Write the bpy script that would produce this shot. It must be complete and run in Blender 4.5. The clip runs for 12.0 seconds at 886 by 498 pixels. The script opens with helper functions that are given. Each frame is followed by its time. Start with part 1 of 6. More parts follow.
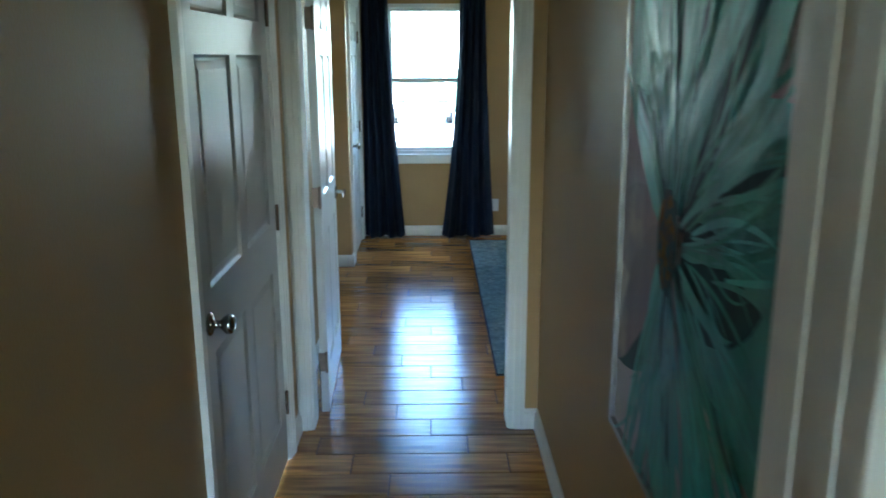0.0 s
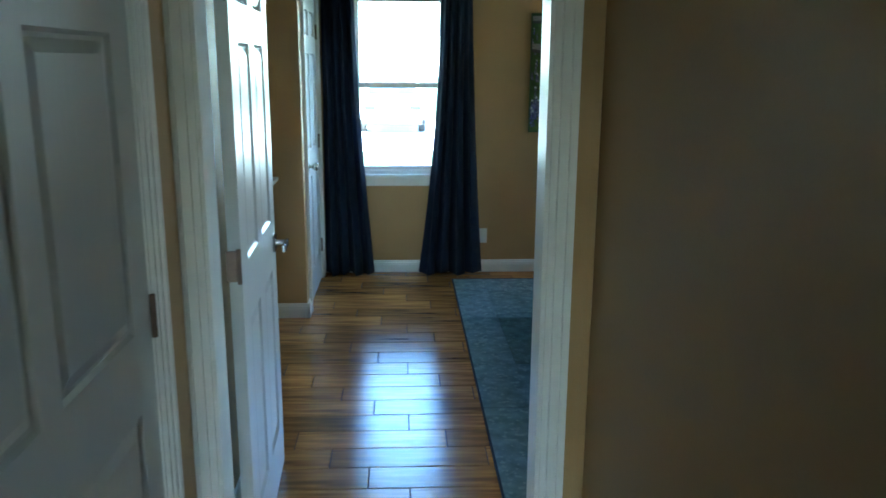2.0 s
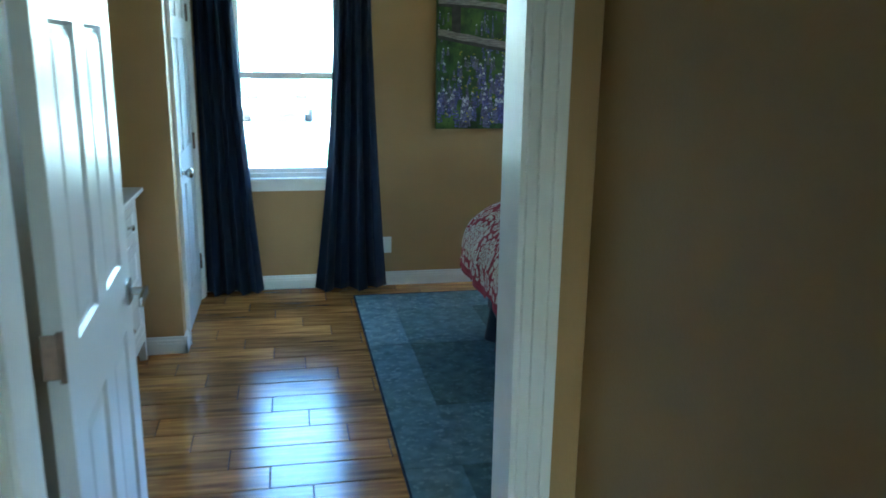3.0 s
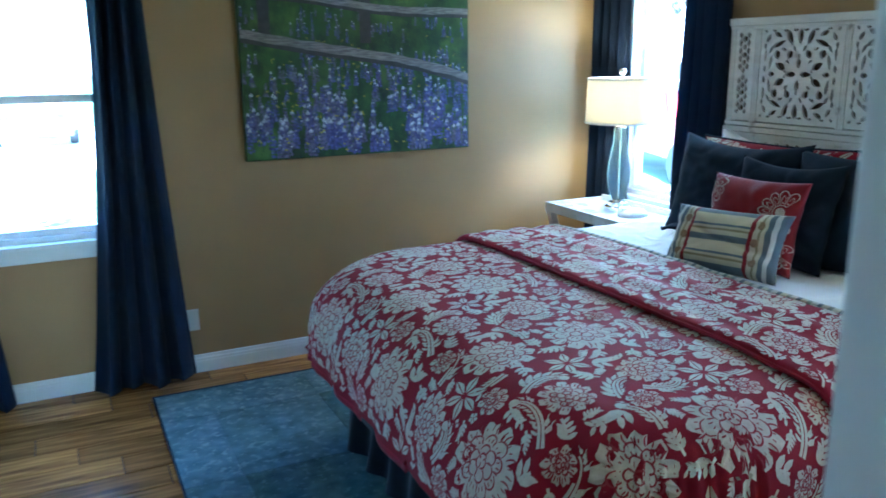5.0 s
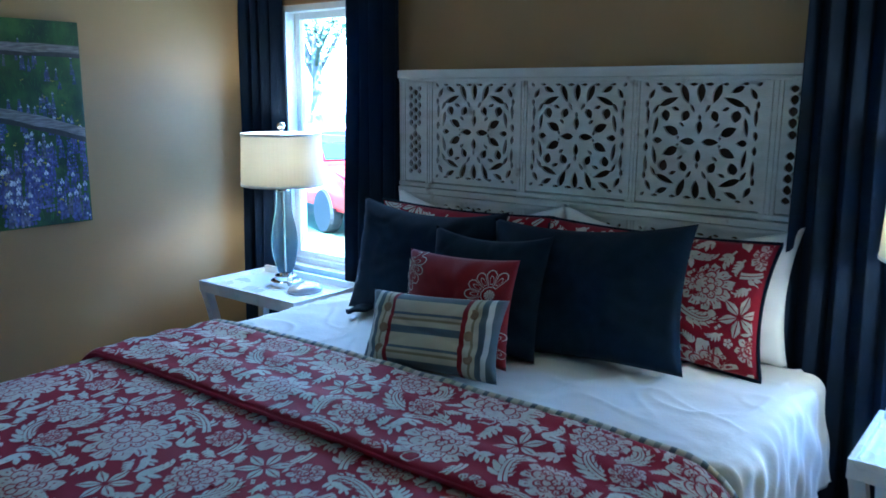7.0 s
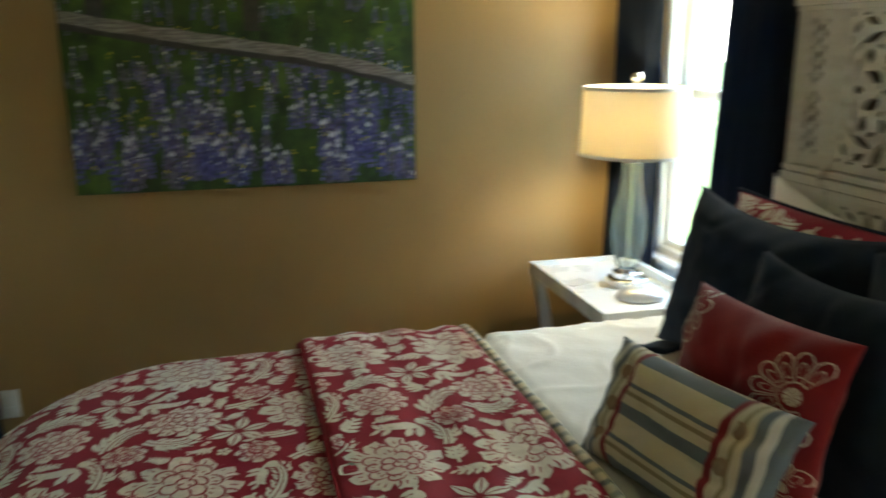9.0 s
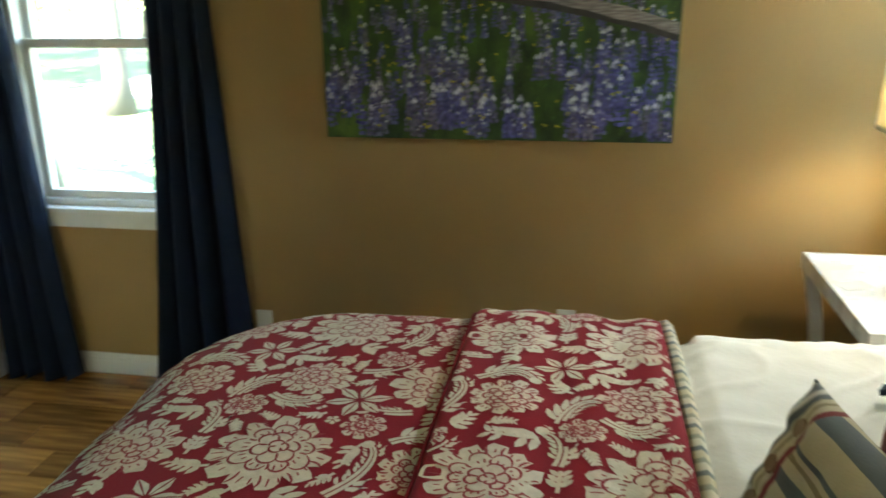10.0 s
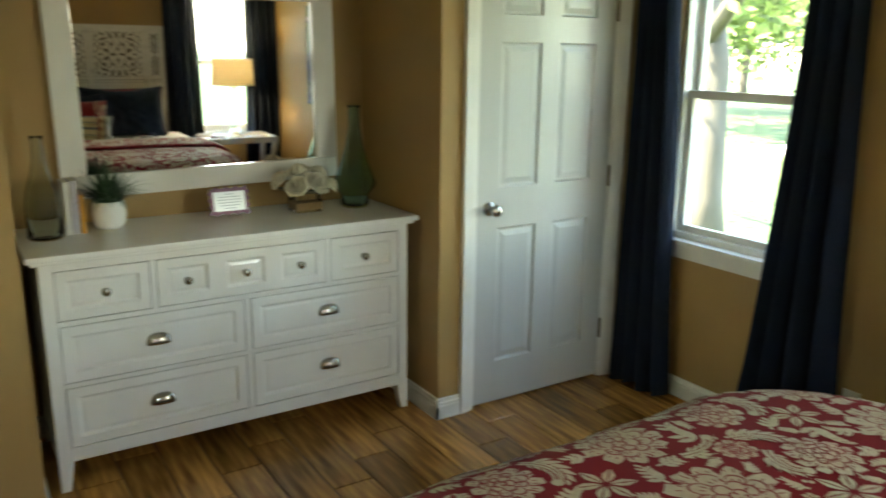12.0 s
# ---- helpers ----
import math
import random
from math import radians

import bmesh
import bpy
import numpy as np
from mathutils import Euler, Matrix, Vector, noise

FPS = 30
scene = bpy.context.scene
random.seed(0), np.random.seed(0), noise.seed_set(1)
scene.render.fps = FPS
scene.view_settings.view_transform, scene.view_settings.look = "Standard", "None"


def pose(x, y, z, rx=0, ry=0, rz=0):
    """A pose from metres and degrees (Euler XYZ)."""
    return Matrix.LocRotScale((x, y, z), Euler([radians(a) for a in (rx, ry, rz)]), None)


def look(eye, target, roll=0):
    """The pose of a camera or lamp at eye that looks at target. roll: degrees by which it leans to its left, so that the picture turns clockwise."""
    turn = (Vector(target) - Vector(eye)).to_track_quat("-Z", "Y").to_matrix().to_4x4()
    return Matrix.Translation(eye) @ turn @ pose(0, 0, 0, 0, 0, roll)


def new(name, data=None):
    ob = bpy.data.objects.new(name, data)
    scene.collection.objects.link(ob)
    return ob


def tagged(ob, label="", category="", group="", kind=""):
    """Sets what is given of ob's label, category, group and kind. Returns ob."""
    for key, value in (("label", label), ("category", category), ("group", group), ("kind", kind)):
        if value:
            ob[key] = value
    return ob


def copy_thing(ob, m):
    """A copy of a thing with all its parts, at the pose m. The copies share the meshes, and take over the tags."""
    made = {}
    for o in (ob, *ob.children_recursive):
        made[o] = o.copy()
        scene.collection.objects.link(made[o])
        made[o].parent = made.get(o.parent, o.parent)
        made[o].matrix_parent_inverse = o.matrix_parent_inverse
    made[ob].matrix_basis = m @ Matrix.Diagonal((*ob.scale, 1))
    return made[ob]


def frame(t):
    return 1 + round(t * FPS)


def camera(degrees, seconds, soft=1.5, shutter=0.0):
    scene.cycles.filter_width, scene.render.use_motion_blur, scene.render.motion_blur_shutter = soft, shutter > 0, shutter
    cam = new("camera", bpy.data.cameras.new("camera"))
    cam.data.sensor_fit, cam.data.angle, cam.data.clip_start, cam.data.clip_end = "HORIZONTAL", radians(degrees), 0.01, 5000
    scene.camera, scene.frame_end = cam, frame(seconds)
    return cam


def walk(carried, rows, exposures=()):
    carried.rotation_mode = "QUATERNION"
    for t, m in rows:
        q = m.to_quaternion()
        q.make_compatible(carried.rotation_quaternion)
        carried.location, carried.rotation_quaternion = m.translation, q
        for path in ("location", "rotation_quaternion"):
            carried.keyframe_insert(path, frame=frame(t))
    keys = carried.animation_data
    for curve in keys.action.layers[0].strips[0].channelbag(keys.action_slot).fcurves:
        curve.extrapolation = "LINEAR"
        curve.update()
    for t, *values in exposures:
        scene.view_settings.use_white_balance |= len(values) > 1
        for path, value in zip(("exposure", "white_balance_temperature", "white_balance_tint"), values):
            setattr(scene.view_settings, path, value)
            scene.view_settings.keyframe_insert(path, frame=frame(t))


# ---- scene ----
cam = camera(58.1, 12.0, soft=1.6, shutter=0.5)
METRES, EYE, TILT, LEAN, TURN = 6.0, 1.635, 0.0, 0.0, -0.7
ROWS = [
    (0.0, -0.0010, 0.0003, -0.0001, -0.10, -13.62, 0.19),
    (0.5, -0.0088, 0.0491, -0.0017, 2.17, -13.89, -0.08),
    (1.0, -0.0114, 0.0991, -0.0050, -1.49, -13.48, -0.31),
    (1.5, -0.0044, 0.1612, -0.0022, -1.23, -12.18, -0.42),
    (2.0, -0.0101, 0.2145, -0.0077, -2.20, -13.18, -0.35),
    (2.5, -0.0190, 0.2724, -0.0012, -7.28, -13.73, -0.62),
    (3.0, -0.0168, 0.3287, -0.0069, -10.23, -13.99, -0.83),
    (5.0, -0.0013, 0.5366, -0.0067, -25.38, -13.67, 0.71),
    (5.5, 0.0092, 0.5632, -0.0061, -32.07, -15.08, 0.48),
    (6.0, 0.0152, 0.5972, 0.0003, -45.32, -12.75, 0.49),
    (6.5, 0.0250, 0.6212, 0.0023, -51.41, -10.78, -0.20),
    (8.5, 0.1923, 0.6848, -0.0010, -32.03, -13.79, 0.40),
    (9.0, 0.2351, 0.6968, -0.0032, -14.10, -14.51, 0.25),
    (9.5, 0.2720, 0.7097, -0.0024, -0.23, -16.36, 0.46),
    (10.0, 0.3004, 0.7335, -0.0050, 10.59, -17.96, 0.66),
    (10.5, 0.3146, 0.7483, -0.0058, 23.86, -17.86, -0.21),
    (11.0, 0.3380, 0.7547, -0.0052, 40.09, -16.64, -0.65),
    (11.5, 0.3473, 0.7502, -0.0072, 50.45, -14.67, -0.69),
    (12.0, 0.3466, 0.7409, -0.0071, 58.31, -13.83, -0.65),
]
EXPOSURES = [(0.0, 5.35, 5150, -2), (2.0, 5.15, 5000, -7), (3.2, 5.55, 4750, -8), (5.0, 5.7, 4250, -2), (5.5, 5.65, 4050, -2), (6.0, 5.12, 3950, 2), (6.7, 4.72, 3850, 2), (8.3, 4.82, 5150, 0), (9.0, 4.85, 7000, -4), (10.0, 5.2, 7400, -5), (10.6, 5.25, 8800, 1), (12.0, 4.88, 8400, -3)]
walk(cam, [(t, pose(0, 0, EYE, TILT, LEAN, TURN) @ pose(METRES * x, METRES * y, METRES * z, 90 + pitch, roll, yaw)) for t, x, y, z, yaw, pitch, roll in ROWS], EXPOSURES)

# ---- light: daylight outside, two bedside lamps inside ----
SUN_UP, SUN_TURN = 52.0, 205.0
world = bpy.data.worlds.new("sky")
scene.world = world
world.use_nodes = True
_n = world.node_tree.nodes
_sky = _n.new("ShaderNodeTexSky")
_sky.sky_type, _sky.sun_disc = "NISHITA", False
_sky.sun_elevation, _sky.sun_rotation = radians(SUN_UP), radians(SUN_TURN)
world.node_tree.links.new(_sky.outputs[0], _n["Background"].inputs[0])
_n["Background"].inputs[1].default_value = 0.15
sun = new("sun", bpy.data.lights.new("sun", "SUN"))
sun.data.energy, sun.data.angle, sun.data.color = 3.4, radians(0.5), (1.0, 0.95, 0.86)
_a, _e = radians(SUN_TURN), radians(SUN_UP)
sun.matrix_basis = look((math.sin(_a) * math.cos(_e) * 30, math.cos(_a) * math.cos(_e) * 30, math.sin(_e) * 30), (0, 0, 0))

# area lamps added outside the two upper sashes, boosting the sky's light on the bed
for _y, _w, _energy, _to in ((6.73, 0.62, 0.36, (2.1, 5.5, 0.8)), (3.97, 0.62, 0.11, (2.0, 4.6, 0.8))):
    pane_light = new("window_light", bpy.data.lights.new("window_light", "AREA"))
    pane_light.data.shape, pane_light.data.size, pane_light.data.size_y = "RECTANGLE", _w, 0.5
    pane_light.data.spread, pane_light.data.energy, pane_light.data.color = radians(100), _energy, (0.95, 0.975, 1.0)
    pane_light.matrix_basis = look((3.31, _y, 1.76), _to)


# ---- materials ----
def surf(name, c1, c2=None, scale=6.0, rough=0.5, bump=0.1, fine=80.0, metal=0.0, spec=0.5, vary=0.0, stretch=(1, 1, 1), detail=4.0, blotch=None, spread=0.2):
    """A surface of two tones mixed by noise, a fine relief, and gloss that varies a little."""
    m = bpy.data.materials.new(name)
    m.use_nodes = True
    t, b = m.node_tree, m.node_tree.nodes["Principled BSDF"]
    c2 = c2 or tuple(v * 0.8 for v in c1)
    tc, mp = t.nodes.new("ShaderNodeTexCoord"), t.nodes.new("ShaderNodeMapping")
    mp.inputs["Scale"].default_value = stretch
    t.links.new(tc.outputs["Object"], mp.inputs[0])
    nz = t.nodes.new("ShaderNodeTexNoise")
    nz.inputs["Scale"].default_value, nz.inputs["Detail"].default_value = scale, detail
    t.links.new(mp.outputs[0], nz.inputs["Vector"])
    rp = t.nodes.new("ShaderNodeValToRGB")
    rp.color_ramp.elements[0].position, rp.color_ramp.elements[1].position = 0.5 - spread, 0.5 + spread
    rp.color_ramp.elements[0].color, rp.color_ramp.elements[1].color = (*c2, 1), (*c1, 1)
    t.links.new(nz.outputs["Fac"], rp.inputs[0])
    col = rp.outputs[0]
    if blotch:
        n2, r2, mx = t.nodes.new("ShaderNodeTexNoise"), t.nodes.new("ShaderNodeValToRGB"), t.nodes.new("ShaderNodeMixRGB")
        n2.inputs["Scale"].default_value, n2.inputs["Detail"].default_value = blotch[1], 6
        r2.color_ramp.elements[0].position, r2.color_ramp.elements[1].position = blotch[2], blotch[2] + 0.12
        t.links.new(tc.outputs["Object"], n2.inputs["Vector"])
        t.links.new(n2.outputs["Fac"], r2.inputs[0])
        t.links.new(r2.outputs[0], mx.inputs[0])
        t.links.new(col, mx.inputs[1])
        mx.inputs[2].default_value = (*blotch[0], 1)
        col = mx.outputs[0]
    if vary:
        oi, geo, hs = t.nodes.new("ShaderNodeObjectInfo"), t.nodes.new("ShaderNodeNewGeometry"), t.nodes.new("ShaderNodeHueSaturation")
        ad, mr = t.nodes.new("ShaderNodeMath"), t.nodes.new("ShaderNodeMapRange")
        ad.operation = "ADD"
        fr = t.nodes.new("ShaderNodeMath")
        fr.operation = "FRACT"
        t.links.new(oi.outputs["Random"], ad.inputs[0])
        t.links.new(geo.outputs["Random Per Island"], ad.inputs[1])
        t.links.new(ad.outputs[0], fr.inputs[0])
        t.links.new(fr.outputs[0], mr.inputs[0])
        mr.inputs[3].default_value, mr.inputs[4].default_value = 1 - vary, 1 + vary
        t.links.new(mr.outputs[0], hs.inputs["Value"])
        t.links.new(col, hs.inputs["Color"])
        col = hs.outputs[0]
    t.links.new(col, b.inputs["Base Color"])
    b.inputs["Metallic"].default_value = metal
    b.inputs["Specular IOR Level"].default_value = spec
    rr = t.nodes.new("ShaderNodeMapRange")
    rr.inputs[3].default_value, rr.inputs[4].default_value = max(0.02, rough * 0.85), min(1, rough * 1.15)
    t.links.new(nz.outputs["Fac"], rr.inputs[0])
    t.links.new(rr.outputs[0], b.inputs["Roughness"])
    if bump:
        nb, bp = t.nodes.new("ShaderNodeTexNoise"), t.nodes.new("ShaderNodeBump")
        nb.inputs["Scale"].default_value, nb.inputs["Detail"].default_value = fine, 3
        t.links.new(mp.outputs[0], nb.inputs["Vector"])
        bp.inputs["Strength"].default_value, bp.inputs["Distance"].default_value = bump, 0.004
        t.links.new(nb.outputs["Fac"], bp.inputs["Height"])
        t.links.new(bp.outputs[0], b.inputs["Normal"])
    return m


def glassy(name, colour, rough=0.0, ior=1.45):
    m = bpy.data.materials.new(name)
    m.use_nodes = True
    b = m.node_tree.nodes["Principled BSDF"]
    b.inputs["Base Color"].default_value = (*colour, 1)
    b.inputs["Transmission Weight"].default_value, b.inputs["Roughness"].default_value, b.inputs["IOR"].default_value = 1, rough, ior
    return m


def cloth(m, sheen=0.3, spec=0.15):
    b = m.node_tree.nodes["Principled BSDF"]
    b.inputs["Sheen Weight"].default_value, b.inputs["Specular IOR Level"].default_value = sheen, spec
    return m


def lets_light(m, colour, amount):
    """Lets some of the light that falls on the back of a cloth through it."""
    t = m.node_tree
    tr, mx = t.nodes.new("ShaderNodeBsdfTranslucent"), t.nodes.new("ShaderNodeMixShader")
    tr.inputs[0].default_value, mx.inputs[0].default_value = (*colour, 1), amount
    t.links.new(t.nodes["Principled BSDF"].outputs[0], mx.inputs[1])
    t.links.new(tr.outputs[0], mx.inputs[2])
    t.links.new(mx.outputs[0], t.nodes["Material Output"].inputs[0])
    return m


def banded(name, stops, axis, scale=1.0, shift=0.0, rough=0.8, ends=None):
    """Stripes along one of the mesh's own axes; ends: another set of stripes past a distance on X."""
    m = bpy.data.materials.new(name)
    m.use_nodes = True
    t, b = m.node_tree, m.node_tree.nodes["Principled BSDF"]
    tc, sp = t.nodes.new("ShaderNodeTexCoord"), t.nodes.new("ShaderNodeSeparateXYZ")
    t.links.new(tc.outputs["Object"], sp.inputs[0])

    def ramp(sock, stops, scale, shift, wrap):
        ma = t.nodes.new("ShaderNodeMath")
        ma.operation = "MULTIPLY_ADD"
        t.links.new(sock, ma.inputs[0])
        ma.inputs[1].default_value, ma.inputs[2].default_value = scale, shift
        out = ma.outputs[0]
        if wrap:
            fr = t.nodes.new("ShaderNodeMath")
            fr.operation = "FRACT"
            t.links.new(out, fr.inputs[0])
            out = fr.outputs[0]
        rp = t.nodes.new("ShaderNodeValToRGB")
        rp.color_ramp.interpolation = "CONSTANT"
        for i, (p, c) in enumerate(stops):
            e = rp.color_ramp.elements[i] if i < 2 else rp.color_ramp.elements.new(p)
            e.position, e.color = p, (*c, 1)
        t.links.new(out, rp.inputs[0])
        return rp.outputs[0]
    col = ramp(sp.outputs[axis], stops, scale, shift, True)
    if ends:
        ab, gt, mx = t.nodes.new("ShaderNodeMath"), t.nodes.new("ShaderNodeMath"), t.nodes.new("ShaderNodeMixRGB")
        ab.operation, gt.operation = "ABSOLUTE", "GREATER_THAN"
        t.links.new(sp.outputs[0], ab.inputs[0])
        t.links.new(ab.outputs[0], gt.inputs[0])
        gt.inputs[1].default_value = ends[0]
        t.links.new(gt.outputs[0], mx.inputs[0])
        t.links.new(col, mx.inputs[1])
        t.links.new(ramp(ab.outputs[0], ends[1], ends[2], ends[3], False), mx.inputs[2])
        col = mx.outputs[0]
    t.links.new(col, b.inputs["Base Color"])
    b.inputs["Roughness"].default_value = rough
    wv, bp = t.nodes.new("ShaderNodeTexNoise"), t.nodes.new("ShaderNodeBump")
    wv.inputs["Scale"].default_value = 260
    bp.inputs["Strength"].default_value, bp.inputs["Distance"].default_value = 0.25, 0.003
    t.links.new(tc.outputs["Object"], wv.inputs["Vector"])
    t.links.new(wv.outputs["Fac"], bp.inputs["Height"])
    t.links.new(bp.outputs[0], b.inputs["Normal"])
    return cloth(m, 0.2)


WALL = surf("tan_wall_paint", (0.40, 0.252, 0.102), (0.365, 0.228, 0.09), 3, 0.5, 0.2, 120, spec=0.4)
CEIL = surf("ceiling_paint", (0.85, 0.83, 0.79), (0.81, 0.79, 0.75), 3, 0.8, 0.3, 60)
TRIM = surf("white_trim_paint", (0.8, 0.79, 0.76), (0.74, 0.73, 0.7), 9, 0.32, 0.06, 40)
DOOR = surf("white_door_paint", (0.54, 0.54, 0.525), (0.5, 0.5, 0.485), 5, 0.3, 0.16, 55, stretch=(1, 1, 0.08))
FURN = surf("white_furniture_lacquer", (0.8, 0.79, 0.77), (0.75, 0.74, 0.72), 5, 0.18, 0.03, 60)
NIGHT = surf("white_tray_lacquer", (0.82, 0.82, 0.81), (0.78, 0.78, 0.77), 7, 0.28, 0.03, 60)
PLANK = surf("wood_look_plank", (0.62, 0.30, 0.08), (0.12, 0.047, 0.014), 3.0, 0.17, 0.1, 26, vary=0.32, stretch=(0.9, 10, 1), detail=6, spread=0.2)
GROUT = surf("floor_joint", (0.055, 0.035, 0.022), (0.035, 0.022, 0.014), 14, 0.8, 0.2, 90)
NAVY = cloth(surf("navy_curtain_cloth", (0.013, 0.02, 0.042), (0.008, 0.013, 0.028), 30, 0.75, 0.25, 300, stretch=(1, 1, 0.3)), 0.04)
lets_light(NAVY, (0.03, 0.075, 0.15), 0.12)
NAVYP = cloth(surf("navy_pillow_linen", (0.016, 0.026, 0.048), (0.01, 0.017, 0.033), 24, 0.9, 0.4, 320), 0.03)
SKIRT = cloth(surf("navy_bed_skirt", (0.012, 0.02, 0.034), (0.007, 0.012, 0.02), 20, 0.85, 0.3, 260), 0.2)
RED = cloth(surf("crimson_cotton", (0.285, 0.012, 0.03), (0.235, 0.009, 0.024), 14, 0.72, 0.25, 300), 0.05, 0.12)
CREAM = cloth(surf("cream_woven_pattern", (0.72, 0.65, 0.54), (0.58, 0.505, 0.41), 60, 0.7, 0.4, 340), 0.25, 0.2)
MAUVE = cloth(surf("woven_flower_shading", (0.34, 0.05, 0.065), (0.28, 0.03, 0.045), 60, 0.8, 0.3, 340), 0.1)
SHEET = cloth(surf("white_sheet_cotton", (0.86, 0.845, 0.82), (0.82, 0.805, 0.78), 5, 0.8, 0.25, 60, detail=6), 0.15)
DUVET_TRIM = banded("striped_duvet_edge", [(0.0, (0.55, 0.49, 0.34)), (0.3, (0.16, 0.18, 0.18)), (0.5, (0.6, 0.56, 0.46)), (0.8, (0.3, 0.3, 0.24))], 1, 13.0)
HEAD = surf("whitewashed_carved_wood", (0.76, 0.74, 0.69), (0.66, 0.63, 0.57), 5, 0.6, 0.4, 45, stretch=(1, 1.5, 7), blotch=((0.22, 0.16, 0.1), 9, 0.66))
HEADBACK = surf("headboard_backing", (0.14, 0.1, 0.065), (0.1, 0.07, 0.045), 6, 0.8, 0.2, 60)
STEEL = surf("brushed_nickel", (0.46, 0.44, 0.41), (0.36, 0.34, 0.31), 30, 0.25, 0.05, 200, metal=1)
HINGE = surf("dull_hinge_metal", (0.23, 0.165, 0.125), (0.15, 0.11, 0.085), 30, 0.5, 0.05, 200, metal=1)
CHROME = surf("polished_chrome", (0.75, 0.74, 0.73), (0.7, 0.7, 0.69), 20, 0.1, 0.0, metal=1)
SILVER = surf("silver_frame", (0.38, 0.37, 0.35), (0.25, 0.24, 0.23), 25, 0.35, 0.1, 120, metal=1)
MIRROR = surf("mirror_silver", (0.9, 0.9, 0.9), (0.89, 0.89, 0.89), 2, 0.02, 0.0, metal=1)
PLATE = surf("outlet_plastic", (0.78, 0.77, 0.74), (0.74, 0.73, 0.7), 10, 0.35, 0.0)
PANE = glassy("window_glass", (1, 1, 1), 0.0, 1.02)
LAMPGLASS = glassy("seafoam_glass", (0.86, 0.965, 0.94), 0.05, 1.06)
LAMPGLASS.node_tree.nodes["Principled BSDF"].inputs["Transmission Weight"].default_value = 0.92
BOTTLE = glassy("teal_bottle_glass", (0.68, 0.90, 0.91), 0.0, 1.22)
BOTTLE2 = glassy("clear_green_bottle_glass", (0.93, 0.975, 0.955), 0.0, 1.2)
SHADE = bpy.data.materials.new("linen_lampshade")
SHADE.use_nodes = True
_b = SHADE.node_tree.nodes["Principled BSDF"]
_tr, _mx, _tc, _nz, _bp = [SHADE.node_tree.nodes.new("ShaderNode" + k) for k in ("BsdfTranslucent", "MixShader", "TexCoord", "TexNoise", "Bump")]
_nz.inputs["Scale"].default_value, _bp.inputs["Strength"].default_value, _bp.inputs["Distance"].default_value = 300, 0.3, 0.002
SHADE.node_tree.links.new(_tc.outputs["Object"], _nz.inputs["Vector"])
SHADE.node_tree.links.new(_nz.outputs["Fac"], _bp.inputs["Height"])
SHADE.node_tree.links.new(_bp.outputs[0], _b.inputs["Normal"])
_b.inputs["Base Color"].default_value, _b.inputs["Roughness"].default_value = (0.78, 0.72, 0.6, 1), 0.85
_tr.inputs[0].default_value, _mx.inputs[0].default_value = (0.86, 0.78, 0.62, 1), 0.24
SHADE.node_tree.links.new(_b.outputs[0], _mx.inputs[1])
SHADE.node_tree.links.new(_tr.outputs[0], _mx.inputs[2])
SHADE.node_tree.links.new(_mx.outputs[0], SHADE.node_tree.nodes["Material Output"].inputs[0])
BULB = bpy.data.materials.new("lit_bulb")
BULB.use_nodes = True
BULB.node_tree.nodes["Principled BSDF"].inputs["Emission Color"].default_value = (1.0, 0.79, 0.47, 1)
BULB.node_tree.nodes["Principled BSDF"].inputs["Emission Strength"].default_value = 8.5


# ---- building helpers ----
def part(name, bm, material, parent=None, label="", smooth=False, m=None, outward=True):
    """Links a bmesh as one mesh object, under a thing or a part when one is given."""
    if outward:
        bmesh.ops.recalc_face_normals(bm, faces=bm.faces)
    me = bpy.data.meshes.new(name)
    bm.to_mesh(me)
    bm.free()
    me.materials.append(material)
    if smooth:
        me.polygons.foreach_set("use_smooth", [True] * len(me.polygons))
    ob = new(name, me)
    if m is not None:
        ob.matrix_basis = m
    if parent:
        ob.parent = parent
        if parent.type == "EMPTY":
            ob.matrix_parent_inverse = parent.matrix_basis.inverted()
    if label:
        ob["label"] = label
    return ob


def thing(name, at, label, category, group=""):
    ob = new(name)
    ob.empty_display_size = 0.1
    ob.matrix_basis = pose(*at)
    return tagged(ob, label, category, group)


def box(bm, x0, x1, y0, y1, z0, z1, r=0.0, m=None):
    t = bmesh.new() if r else bm
    vs = [t.verts.new((x, y, z)) for x in (x0, x1) for y in (y0, y1) for z in (z0, z1)]
    for f in ((0, 1, 3, 2), (4, 6, 7, 5), (0, 4, 5, 1), (2, 3, 7, 6), (0, 2, 6, 4), (1, 5, 7, 3)):
        t.faces.new([vs[i] for i in f])
    if r:
        bmesh.ops.bevel(t, geom=t.edges[:], offset=r, segments=2, profile=0.6, affect="EDGES")
    if m is not None:
        bmesh.ops.transform(t, matrix=m, verts=t.verts if r else vs)
    if r:
        me = bpy.data.meshes.new("x")
        t.to_mesh(me)
        t.free()
        bm.from_mesh(me)
        bpy.data.meshes.remove(me)
    return bm


def boxes(*rows, r=0.0):
    bm = bmesh.new()
    for a in rows:
        box(bm, *a, r=r)
    return bm


